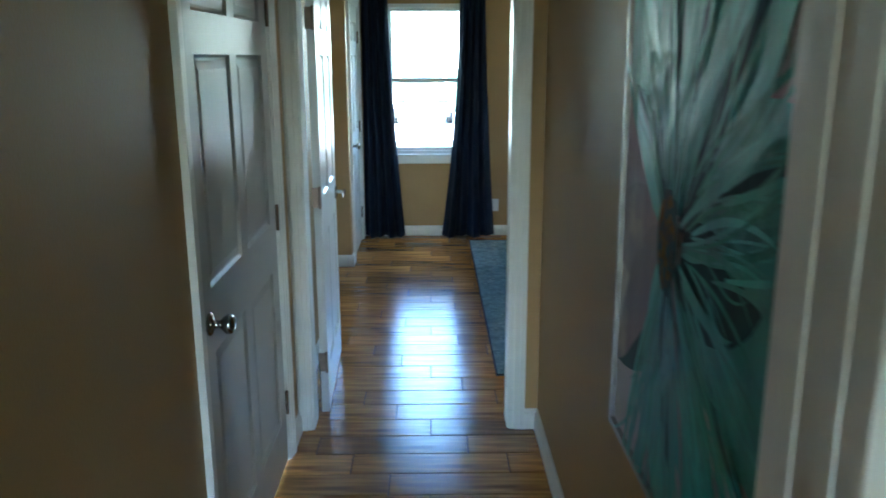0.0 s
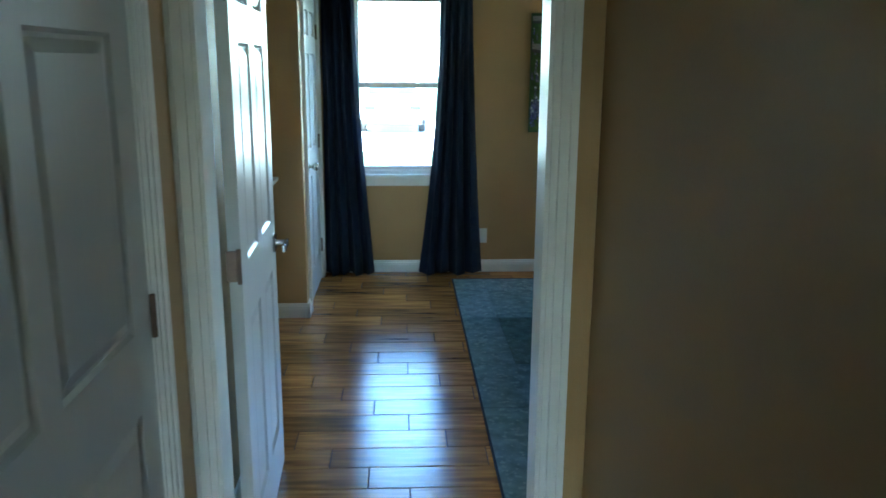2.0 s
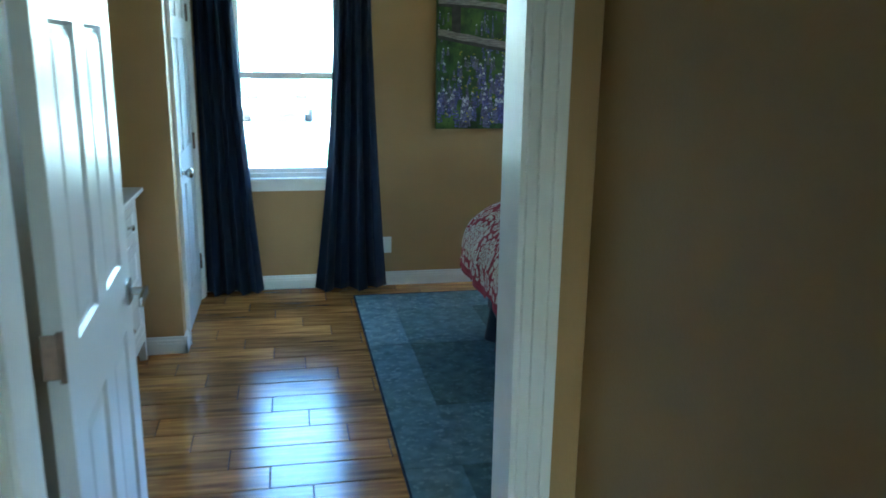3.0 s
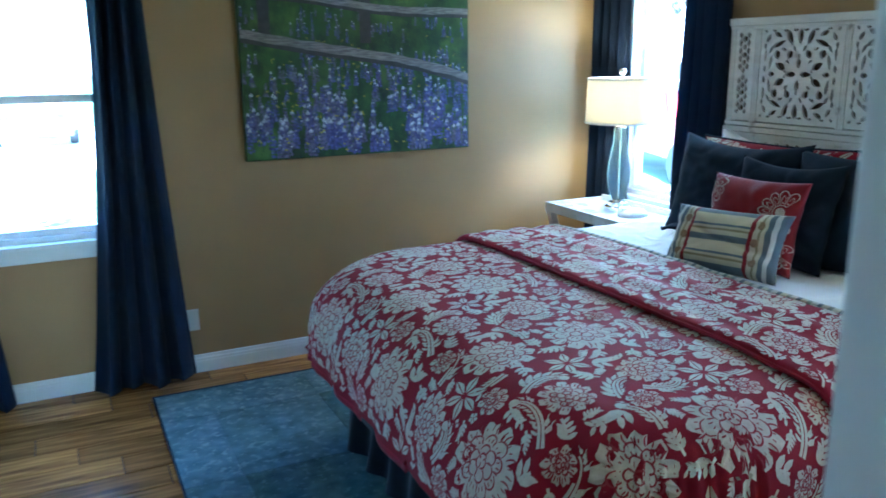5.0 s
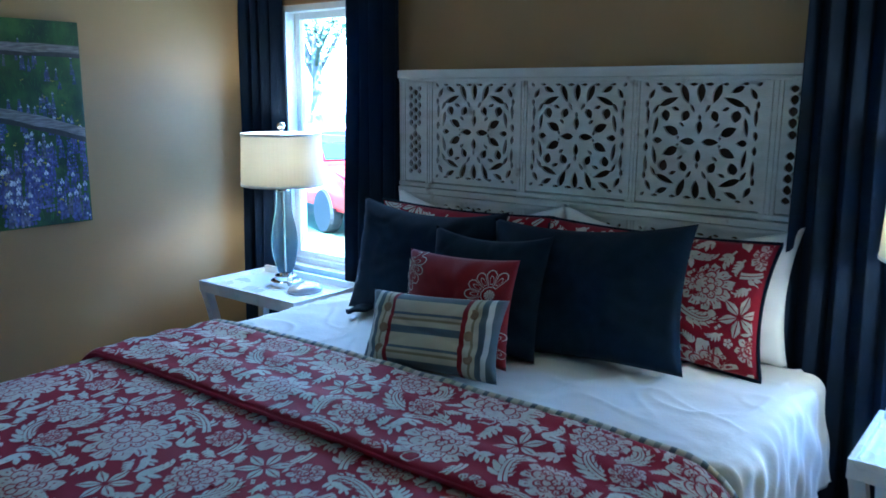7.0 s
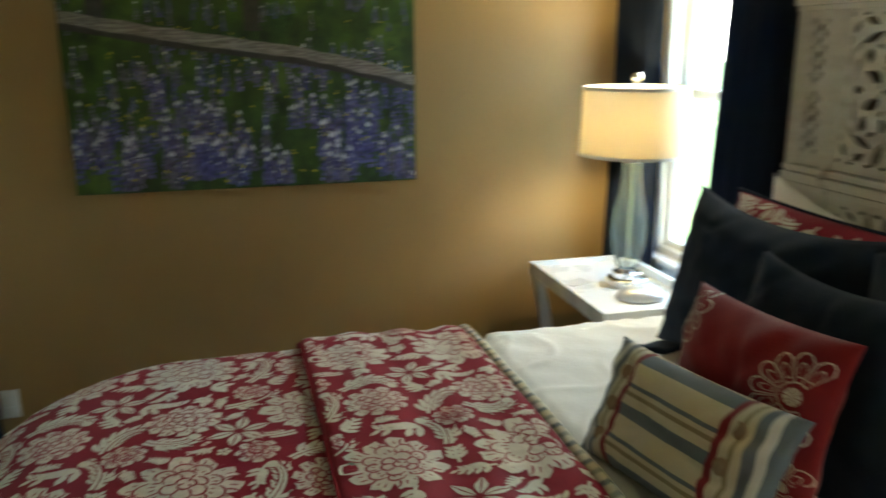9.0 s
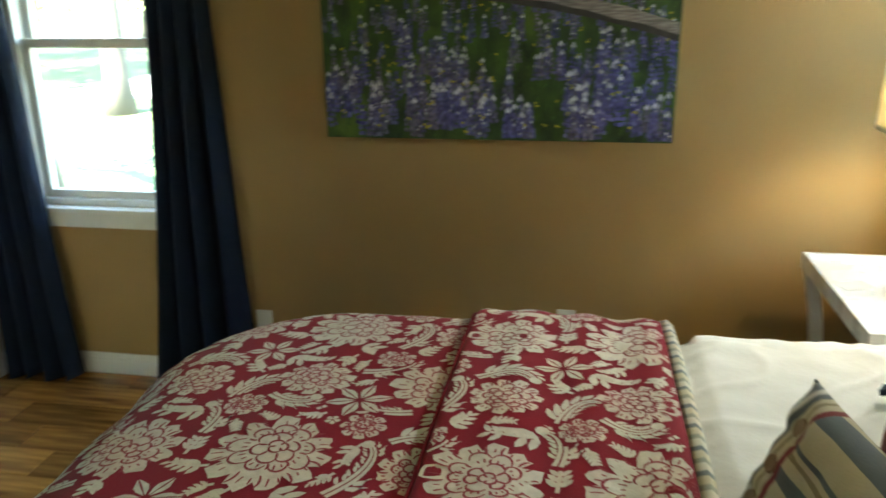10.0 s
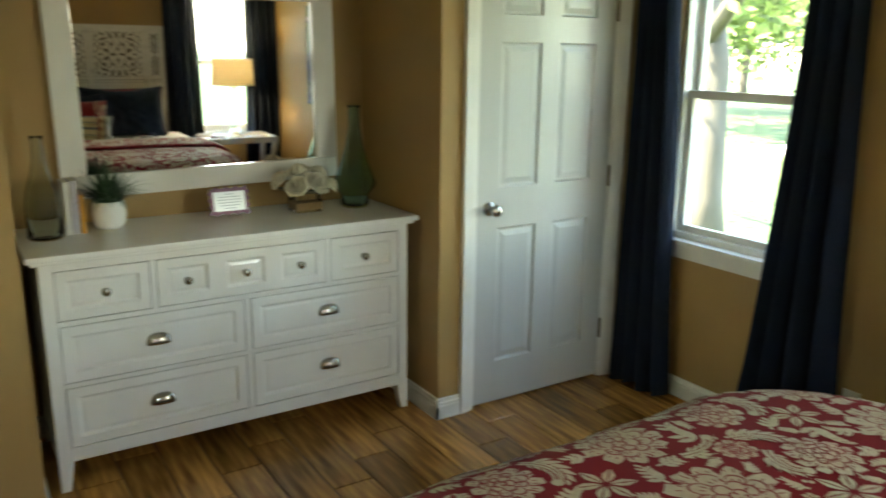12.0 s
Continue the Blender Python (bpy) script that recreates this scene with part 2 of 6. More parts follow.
def lathe(profile, at=(0, 0, 0), n=32, m=None, bm=None, squash=None, caps=True):
    """Turns (radius, height) pairs round the z axis."""
    bm = bm or bmesh.new()
    rings = []
    for r, z in profile:
        ring = []
        for i in range(n):
            a = 2 * math.pi * i / n
            k = 1 + (squash(a, z) if squash else 0)
            p = Vector((r * k * math.cos(a), r * k * math.sin(a), z))
            ring.append(bm.verts.new((m @ p if m is not None else p) + Vector(at)))
        rings.append(ring)
    for a, b in zip(rings, rings[1:]):
        for i in range(n):
            bm.faces.new((a[i], a[(i + 1) % n], b[(i + 1) % n], b[i]))
    for ring, (r, _) in ((rings[0], profile[0]), (rings[-1], profile[-1])):
        if caps and r > 1e-4:
            bm.faces.new(ring)
    return bm


def tube(pts, radius, n=8, bm=None):
    bm = bm or bmesh.new()
    rings = []
    for i, p in enumerate(pts):
        p = Vector(p)
        d = (Vector(pts[min(i + 1, len(pts) - 1)]) - Vector(pts[max(i - 1, 0)])).normalized()
        u = d.orthogonal().normalized() if i == 0 else (u - d * u.dot(d)).normalized()
        v = d.cross(u)
        r = radius[i] if isinstance(radius, (list, tuple)) else radius
        rings.append([bm.verts.new(p + r * (u * math.cos(2 * math.pi * k / n) + v * math.sin(2 * math.pi * k / n))) for k in range(n)])
    for a, b in zip(rings, rings[1:]):
        for k in range(n):
            bm.faces.new((a[k], a[(k + 1) % n], b[(k + 1) % n], b[k]))
    bm.faces.new(rings[0])
    bm.faces.new(rings[-1])
    return bm


def sheet(S, us, vs, bm=None):
    """A grid of faces over the surface S(u, v)."""
    bm = bm or bmesh.new()
    g = [[bm.verts.new(S(u, v)) for v in vs] for u in us]
    for a, b in zip(g, g[1:]):
        for j in range(len(vs) - 1):
            bm.faces.new((a[j], a[j + 1], b[j + 1], b[j]))
    return bm


def span(a, b, n):
    return [a + (b - a) * i / (n - 1) for i in range(n)]


def structure(name, bm, material, label="", category=""):
    return tagged(part(name, bm, material), label, category, kind="structure")


# ---- the large structure ----
H = 2.44
N, E_, W1, AL, CL = 7.30, 3.14, -0.65, -1.36, 6.18   # faces of the north, east and west walls, of the recess and of the closet
WZ0, WZ1, DOORH = 0.76, 2.08, 2.05


def wall(name, x0, x1, y0, y1, holes=(), along="x"):
    """A wall with real openings; holes are (start, end, bottom, top) along its length."""
    bm = bmesh.new()
    a0, a1 = (x0, x1) if along == "x" else (y0, y1)

    def piece(p, q, z0, z1):
        if q - p > 1e-4 and z1 - z0 > 1e-4:
            box(bm, *((p, q, y0, y1) if along == "x" else (x0, x1, p, q)), z0, z1)
    for s, e, b, t in sorted(holes):
        piece(a0, s, -0.05, H)
        piece(s, e, -0.05, b)
        piece(s, e, t, H)
        a0 = e
    piece(a0, a1, -0.05, H)
    return structure(name, bm, WALL, "tan painted plaster wall", "wall")


NW = (-0.42, 0.30)
EW1, EW2 = (6.36, 7.10), (3.60, 4.34)
DX = (-0.56, 0.34)
HD = (1.975, 3.05)
CD = (6.35, 7.15)
wall("wall_north", -1.48, 3.29, N, N + 0.15, [(*NW, WZ0, WZ1)])
wall("wall_east", E_, E_ + 0.15, 3.31, N, [(*EW1, WZ0, WZ1), (*EW2, WZ0, WZ1)], "y")
wall("wall_south", -0.77, E_, 3.31, 3.43, [(*DX, -0.05, DOORH)])
wall("wall_hall_east", 0.46, 0.58, -4.0, 3.31, along="y")
wall("wall_hall_west", -0.73, -0.61, -4.0, 3.31, [(*HD, -0.05, DOORH)], "y")
# the opening in this unseen wall is added to let daylight into the hall
wall("wall_hall_end", -0.73, 0.58, -4.12, -4.0, [(-0.5, 0.34, 0.45, 1.85)])
wall("wall_entry_west", W1 - 0.12, W1, 3.43, 4.60, along="y")
wall("wall_recess_south", AL - 0.12, W1 - 0.12, 4.48, 4.60)
wall("wall_recess_west", AL - 0.12, AL, 4.60, N, along="y")
wall("wall_recess_north", AL, W1 - 0.12, CL, CL + 0.12)
wall("wall_closet", W1 - 0.12, W1, CL, N, [(*CD, -0.05, DOORH)], "y")
structure("ceiling", boxes((-1.5, 3.3, -4.12, 7.48, H, H + 0.12)), CEIL, "off-white painted ceiling", "ceiling")
FLOOR = structure("floor", boxes((-1.5, 3.3, -4.12, 7.48, -0.1, -0.004)), GROUT, "reddish brown wood-look plank floor with dark joints", "floor")


def baseboard(p, q, inward):
    """A moulded skirting from p to q; inward is the way into the room."""
    p, q, n = Vector((*p, 0)), Vector((*q, 0)), Vector((*inward, 0))
    prof = [(0, 0), (0.016, 0), (0.016, 0.058), (0.0135, 0.064), (0.0135, 0.074), (0.009, 0.079), (0.007, 0.092), (0, 0.094)]
    bm = bmesh.new()
    a, b = [[bm.verts.new(e + n * o + Vector((0, 0, z))) for o, z in prof] for e in (p, q)]
    for i in range(len(prof) - 1):
        bm.faces.new((a[i], a[i + 1], b[i + 1], b[i]))
    bm.faces.new(a)
    bm.faces.new(b)
    structure("baseboard", bm, TRIM, "white moulded wooden baseboard", "baseboard")


for p, q, n in (((W1, N), (E_, N), (0, -1)), ((E_, 3.43), (E_, N), (-1, 0)), ((0.40, 3.43), (E_, 3.43), (0, 1)),
                ((0.46, -4.0), (0.46, 3.31), (-1, 0)), ((-0.61, -4.0), (-0.61, 1.912), (1, 0)), ((-0.61, 3.113), (-0.61, 3.31), (1, 0)),
                ((W1, 3.43), (W1, 4.60), (1, 0)), ((AL, 4.60), (W1, 4.60), (0, 1)), ((AL, 4.60), (AL, CL), (1, 0)),
                ((AL, CL), (W1 + 0.016, CL), (0, -1)), ((W1, CL - 0.016), (W1, 6.288), (1, 0)), ((W1, 7.212), (W1, N), (1, 0)),
                ((0.39, 3.31), (0.46, 3.31), (0, -1))):
    baseboard(p, q, n)


def casing(name, m, w, h=2.05, depth=0.12, sides=(1, 1), wide=1.0):
    """Jamb and moulded casing of a doorway; local X across, -Y towards the viewer, opening 0..w."""
    bm = bmesh.new()
    t = 0.018
    box(bm, 0, t, -0.002, depth + 0.002, 0, h, m=m)
    box(bm, w - t, w, -0.002, depth + 0.002, 0, h, m=m)
    box(bm, t, w - t, -0.002, depth + 0.002, h - t, h, m=m)
    for s, y in zip(sides, (0, depth)):
        if not s:
            continue
        o = -1 if y == 0 else 1

        def strip(x0, x1, z0, z1, d):
            ya, yb = sorted((y, y + o * d))
            box(bm, x0, x1, ya, yb, z0, z1, r=0.003, m=m)
        for sg, x in ((1, 0.008), (-1, w - 0.008)):
            for a, b, d in ((0, 0.02 * wide, 0.012), (0.02 * wide, 0.046 * wide, 0.017), (0.046 * wide, 0.068 * wide, 0.021)):
                xs = sorted((x - sg * a, x - sg * b))
                strip(xs[0], xs[1], 0, h - 0.008 + b, d)
        for a, b, d in ((0, 0.02 * wide, 0.012), (0.02 * wide, 0.046 * wide, 0.017), (0.046 * wide, 0.068 * wide, 0.021)):
            strip(0.008 - a, w - 0.008 + a, h - 0.008 + a, h - 0.008 + b, d)
    ob = structure(name, bm, TRIM, "white moulded wooden door casing", "door frame")
    return ob


M_BED = pose(DX[0], 3.31, 0)
M_HALL = pose(-0.61, HD[0], 0, 0, 0, 90)        # local X along +y, local -Y along +x
M_CLOS = pose(W1, CD[0], 0, 0, 0, 90)
casing("trim_bedroom_doorway", M_BED, DX[1] - DX[0], wide=1.0)
casing("trim_hall_door", M_HALL, HD[1] - HD[0], sides=(1, 0))
casing("trim_closet_door", M_CLOS, CD[1] - CD[0], sides=(1, 0))


def panel_door(name, m, w, label, knob="knob", knob_x=0.06, h=2.03, hinges_x=None, t=0.036):
    """A six-panel door; local X across from 0 to w, faces at -Y and +Y."""
    door = tagged(new(name), label, "door", kind="structure")
    door.matrix_basis = m.copy()
    st, mid = (0.112 * w / 0.74, 0.10 * w / 0.74) if w < 0.9 else (0.105, 0.085)
    zs = [(0.21, 0.84), (1.02, 1.64), (1.75, 1.91)]
    z0 = 0.012
    xs = [(st, (w - mid) / 2), ((w + mid) / 2, w - st)]
    bm = bmesh.new()
    for a, b in ((0, st), ((w - mid) / 2, (w + mid) / 2), (w - st, w)):
        box(bm, a, b, -t / 2, t / 2, z0, h)
    edges = [z0] + [v for z in zs for v in z] + [h]
    for i in range(0, len(edges), 2):
        for a, b in xs:
            box(bm, a, b, -t / 2, t / 2, edges[i], edges[i + 1])
    bmesh.ops.transform(bm, matrix=m, verts=bm.verts)
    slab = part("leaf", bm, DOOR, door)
    for a, b in xs:
        for c, d in zs:
            bm = bmesh.new()
            for s in (-1, 1):
                rings = []
                for o, y in ((0, t / 2 - 0.0005), (0.008, t / 2 - 0.009), (0.016, t / 2 - 0.010), (0.04, t / 2 - 0.003)):
                    rings.append([bm.verts.new((x, s * y, z)) for x, z in ((a + o, c + o), (b - o, c + o), (b - o, d - o), (a + o, d - o))])
                for p, q in zip(rings, rings[1:]):
                    for k in range(4):
                        bm.faces.new((p[k], p[(k + 1) % 4], q[(k + 1) % 4], q[k]))
                bm.faces.new(rings[-1])
            bmesh.ops.transform(bm, matrix=m, verts=bm.verts)
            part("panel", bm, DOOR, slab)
    if knob == "knob":
        for s in (-1, 1):
            r = m @ pose(knob_x, s * t / 2, 0.93, -90 * s)
            bm = lathe([(0.032, 0), (0.032, 0.005), (0.026, 0.009), (0.012, 0.012), (0.011, 0.03), (0.02, 0.038), (0.027, 0.048), (0.027, 0.06), (0.02, 0.068), (0.0, 0.07)], n=24)
            bmesh.ops.transform(bm, matrix=r, verts=bm.verts)
            part("door_knob", bm, STEEL, door, "brushed nickel round knob", smooth=True)
    else:
        for s in (-1, 1):
            bm = bmesh.new()
            ya, yb = sorted((s * t / 2, s * (t / 2 + 0.009)))
            box(bm, knob_x - 0.032, knob_x + 0.032, ya, yb, 0.898, 0.962, r=0.003)
            tube([(knob_x, s * t / 2, 0.93), (knob_x, s * (t / 2 + 0.05), 0.93)], 0.011, 12, bm)
            ya, yb = sorted((s * (t / 2 + 0.043), s * (t / 2 + 0.055)))
            box(bm, knob_x - 0.115, knob_x + 0.013, ya, yb, 0.917, 0.943, r=0.003)
            bmesh.ops.transform(bm, matrix=m, verts=bm.verts)
            part("lever_handle", bm, STEEL, door, "satin nickel lever on a square rose")
    return door


def hinges(door, places, m):
    for z in (0.26, 1.03, 1.79):
        bm = bmesh.new()
        for a in places:
            box(bm, *a[:4], z - 0.045 + a[4], z + 0.045 + a[4], r=0.002)
        tube([(places[0][0], places[0][2], z - 0.05), (places[0][0], places[0][2], z + 0.05)], 0.007, 10, bm)
        bmesh.ops.transform(bm, matrix=m, verts=bm.verts)
        part("hinge", bm, HINGE, door, "dull nickel butt hinge")


w = HD[1] - HD[0] - 0.042
md = M_HALL @ pose(0.021, 0.02, 0)
d = panel_door("door_1", md, w, "closed white six-panel hall door with a nickel knob", knob_x=0.065)
hinges(d, [(w + 0.001, w + 0.012, -0.025, -0.0185, 0)], md)
w = CD[1] - CD[0] - 0.042
md = M_CLOS @ pose(0.021, 0.02, 0)
d = panel_door("door_2", md, w, "closed white six-panel closet door with a nickel knob", knob_x=0.065)
hinges(d, [(w + 0.001, w + 0.012, -0.025, -0.0185, 0)], md)
md = pose(-0.512, 3.47, 0, 0, 0, 92.5)
d = panel_door("door_3", md, 0.815, "white six-panel bedroom door standing wide open", "lever", knob_x=0.755)
hinges(d, [(-0.004, 0.0, -0.012, 0.024, 0)], md)


def window(name, m, w, label):
    """A white double-hung window; local X across 0..w, Y outwards through a 0.15 m wall."""
    win = tagged(new(name), label, "window", kind="structure")
    win.matrix_basis = m.copy()
    h = WZ1 - WZ0

    def put(nm, bm, mat, lab=""):
        bmesh.ops.transform(bm, matrix=m @ pose(0, 0, WZ0), verts=bm.verts)
        return part(nm, bm, mat, win, lab)
    f = 0.03
    put("window_frame", boxes((0, f, 0.02, 0.13, 0, h), (w - f, w, 0.02, 0.13, 0, h), (f, w - f, 0.02, 0.13, h - f, h), (f, w - f, 0.02, 0.13, 0, f)), TRIM)
    mid = h * 0.5
    for nm, y, a, b in (("lower_sash", 0.05, f, mid + 0.02), ("upper_sash", 0.085, mid - 0.02, h - f)):
        s = 0.034
        sash = put(nm, boxes((f, f + s, y, y + 0.03, a, b), (w - f - s, w - f, y, y + 0.03, a, b), (f + s, w - f - s, y, y + 0.03, a, a + s - 0.004), (f + s, w - f - s, y, y + 0.03, b - s, b), r=0.002), TRIM)
        bm = boxes((f + s, w - f - s, y + 0.012, y + 0.016, a + s, b - s))
        bmesh.ops.transform(bm, matrix=m @ pose(0, 0, WZ0), verts=bm.verts)
        pane = part("pane", bm, PANE, sash)
        pane.visible_shadow = False
    put("window_sill", boxes((-0.04, w + 0.04, -0.035, 0.05, -0.022, 0.002), (-0.02, w + 0.02, -0.014, 0.0, -0.085, -0.022), r=0.003), TRIM)
    return win


window("window_1", pose(NW[0], N, 0), NW[1] - NW[0], "white double-hung window onto a bright lawn")
window("window_2", pose(E_, EW1[1], 0, 0, 0, -90), EW1[1] - EW1[0], "white double-hung window behind a bedside table")
window("window_3", pose(E_, EW2[1], 0, 0, 0, -90), EW2[1] - EW2[0], "white double-hung window behind the other bedside table")
bm = bmesh.new()
for a, b, d in ((0.69, 0.745, 0.052), (0.745, 0.79, 0.055), (0.79, 0.835, 0.052), (0.835, 0.92, 0.055)):
    box(bm, 0.46 - d, 0.46, a, b, 0, 2.1, r=0.004)
structure("trim_hall_opening", bm, TRIM, "white fluted door casing in the hall", "door frame")


# ---- the bed ----
BX0, BX1, BY0, BY1, TOP = 0.98, 3.04, 4.37, 6.25, 0.79
QX0, QY0, QY1 = 1.075, 4.49, 6.21      # where the duvet begins to fall
BYC = (BY0 + BY1) / 2


def fall(d, r, flare=0.10):
    """Cloth going over an edge: how far out and how far down after d metres."""
    q = r * math.pi / 2
    if d <= 0:
        return 0.0, 0.0
    if d < q:
        return r * math.sin(d / r), r * (1 - math.cos(d / r))
    return r + (d - q) * flare, r + (d - q)


def draped(x, y, z, x0, x1, y0, y1, corner, r, hem, lift=0.0, ripple=0.0):
    """Where the flat cloth point (x, y) lies when the cloth is draped over a rounded slab."""
    cx = min(max(x, x0 + corner), x1)
    cy = min(max(y, y0 + corner), y1 - corner)
    dx, dy = x - cx, y - cy
    far = math.hypot(dx, dy)
    d = min(far - corner, hem)
    if d <= 0:
        puff = 0.012 * noise.noise((x * 3.1, y * 3.1, 1)) + 0.006 * noise.noise((x * 9, y * 9, 4))
        edge = min(1, max(0, -d / 0.4))
        return Vector((x, y, z + lift + (puff + 0.02) * edge))
    ux, uy = dx / far, dy / far
    out, down = fall(d, r + lift + (0.09 * ux * ux if ux < 0 else 0))
    along = cx * uy + cy * ux + math.atan2(uy, ux) * 0.5
    wave = ripple * min(1, d / 0.25) * (0.6 * math.sin(along * 17 + 1.3) + 0.5 * math.sin(along * 29 + 0.4 + 3 * noise.noise((along * 2, 0, 2))))
    out += wave
    bump = 0.010 * noise.noise((x * 4, y * 4, 6))
    return Vector((cx + ux * (corner + out + bump), cy + uy * (corner + out + bump), z + lift - down))


DC = 0.27


def duvet_at(x, y):
    return draped(x, y, 0.805, QX0, 9, QY0, QY1, DC, 0.17, 0.47, 0.0, 0.007)


FL0, FL1 = 1.60, 2.08


def flap_at(x, y):
    k = (x - (FL0 + FL1) / 2) / ((FL1 - FL0) / 2)
    lift = 0.006 + 0.026 * max(0.0, 1 - abs(k) ** 9) ** 0.5 * (0.8 - 0.2 * k) + 0.004 * noise.noise((x * 9, y * 2.4, 9)) + 0.004 * math.sin(x * 44 + 2.2 * noise.noise((y * 1.6, 0, 3)))
    return draped(x, y, 0.805, QX0, 9, QY0, QY1, DC, 0.17, 0.44, max(0.004, lift), 0.007)


def off(S, u, v, h=0.0024):
    """A point just above the surface S."""
    e = 0.004
    p = S(u, v)
    n = (S(u + e, v) - S(u - e, v)).cross(S(u, v + e) - S(u, v - e))
    return p + (n.normalized() * h if n.length > 1e-9 else Vector((0, 0, h)))


# the floral pattern: blossoms, lilies, leaves and scrolls laid out in one repeat
def blob(cx, cy, ang, r0, r1, half, n=5, tip=0.0):
    """A petal from r0 to r1 along ang, half as wide in angle as given."""
    pts = []
    for i in range(n):
        f = i / (n - 1)
        a = ang - half + 2 * half * f
        pts.append((cx + r0 * math.cos(ang + (a - ang) * 0.97), cy + r0 * math.sin(ang + (a - ang) * 0.97)))
    for i in range(n, -1, -1):
        f = i / n
        a = ang - half + 2 * half * f
        r = r1 * (1 - 0.16 * (2 * f - 1) ** 2 + tip * (1 - abs(2 * f - 1)))
        pts.append((cx + r * math.cos(a), cy + r * math.sin(a)))
    return pts


def petals_of(R):
    return (11, 9, 6, 3) if R > 0.06 else (8, 7, 4)


def scallop(a, turn, n, dip):
    """How far out a ruffled flower's rim lies at the angle a."""
    k = abs(math.sin((a - turn) * n / 2))
    ruffle = noise.noise((math.cos(a) * 2.2 + turn * 7, math.sin(a) * 2.2, n)) + 0.6 * noise.noise((math.cos(a) * 6 + turn, math.sin(a) * 6, 4))
    return 1 - dip * (1 - k) ** 2.2 + 0.03 * math.sin((a - turn) * n * 2.0) + 0.13 * ruffle


def blossom(cx, cy, R, turn, rnd):
    """The cream ground of a full ruffled flower, in two rings of sectors."""
    out, n = [], petals_of(R)[0]
    at = lambda r, a: (cx + R * r * math.cos(a), cy + R * r * math.sin(a))
    for i in range(n * 6):
        a, b = turn + 2 * math.pi * i / (n * 6), turn + 2 * math.pi * (i + 1) / (n * 6)
        ra, rb = scallop(a, turn, n, 0.26), scallop(b, turn, n, 0.26)
        out.append([at(0.5, a), at(1.06 * ra, a), at(1.06 * rb, b), at(0.5, b)])
        out.append([at(0.02, a), at(0.5, a), at(0.5, b), at(0.02, b)])
    return out


def stroke(pts, w):
    """A thin woven line through the points, thinner at its ends."""
    out = []
    for i, (p, q) in enumerate(zip(pts, pts[1:])):
        d = Vector((q[0] - p[0], q[1] - p[1]))
        if d.length < 1e-6:
            continue
        n = Vector((-d.y, d.x)).normalized()
        a, b = [w * (0.35 + 0.65 * math.sin(math.pi * (j + 0.25) / (len(pts) - 0.5))) for j in (i, i + 1)]
        out.append([(p[0] + n.x * a, p[1] + n.y * a), (p[0] - n.x * a, p[1] - n.y * a), (q[0] - n.x * b, q[1] - n.y * b), (q[0] + n.x * b, q[1] + n.y * b)])
    return out


def blossom_lines(cx, cy, R, turn, rnd):
    """The lines between the petals: rims of the inner rings, and folds running out from them."""
    out = []
    sx, sy = 0.2 * R * math.cos(turn * 5), 0.2 * R * math.sin(turn * 5)
    at = lambda r, a: (cx + sx * (1 - r) + R * r * math.cos(a), cy + sy * (1 - r) + R * r * math.sin(a))
    ns = petals_of(R)
    radii = (1.0, 0.70, 0.42, 0.18) if len(ns) == 4 else (1.0, 0.62, 0.32)
    for k, (n, r) in enumerate(zip(ns, radii)):
        t0 = turn + k * 0.37
        step = 2 * math.pi / n
        for i in range(n):
            a0 = t0 + (i + rnd.uniform(-0.22, 0.22)) * step
            if k:
                rr = r * rnd.uniform(0.86, 1.12)
                out += stroke([at(rr * (0.80 + 0.24 * math.sin(math.pi * j / 6) ** 0.7), a0 + step * j / 6) for j in range(7)], 0.0031)
            inner = radii[k + 1] if k + 1 < len(radii) else 0.05
            out += stroke([at(inner * 1.02 + (r * (0.98 if k == 0 else 0.8) - inner) * j / 3, a0 + 0.05 * math.sin(j)) for j in range(4)], 0.003)
            for f in ((0.35, 0.66) if k < 2 else ()):
                out += stroke([at(inner * 1.12 + (r * rnd.uniform(0.66, 0.78) * (1.15 if k == 0 else 1) - inner) * j / 3, a0 + step * f + 0.03 * j * (f - 0.5)) for j in range(4)], 0.0022)
    return out


def lily(cx, cy, R, turn):
    out = []
    for i in range(6):
        a = turn + i * math.pi / 3
        c, s = math.cos(a), math.sin(a)
        for sd in (1, -1):
            pts = [(0.12, 0.02), (0.4, 0.17), (0.62, 0.2), (1.0, 0.02), (0.6, 0.03), (0.3, 0.015)]
            out.append([(cx + R * (x * c - sd * y * s), cy + R * (x * s + sd * y * c)) for x, y in pts])
    return out


def leaf(cx, cy, L, wd, a):
    c, s = math.cos(a), math.sin(a)
    out = []
    for sd in (1, -1):
        pts = [(0, 0.004 / L), (0.25, wd * 0.8), (0.5, wd), (0.78, wd * 0.6), (1, 0.0), (0.6, 0.03), (0.3, 0.02)]
        out.append([(cx + L * (x * c - sd * y * s), cy + L * (x * s + sd * y * c)) for x, y in pts])
    return out


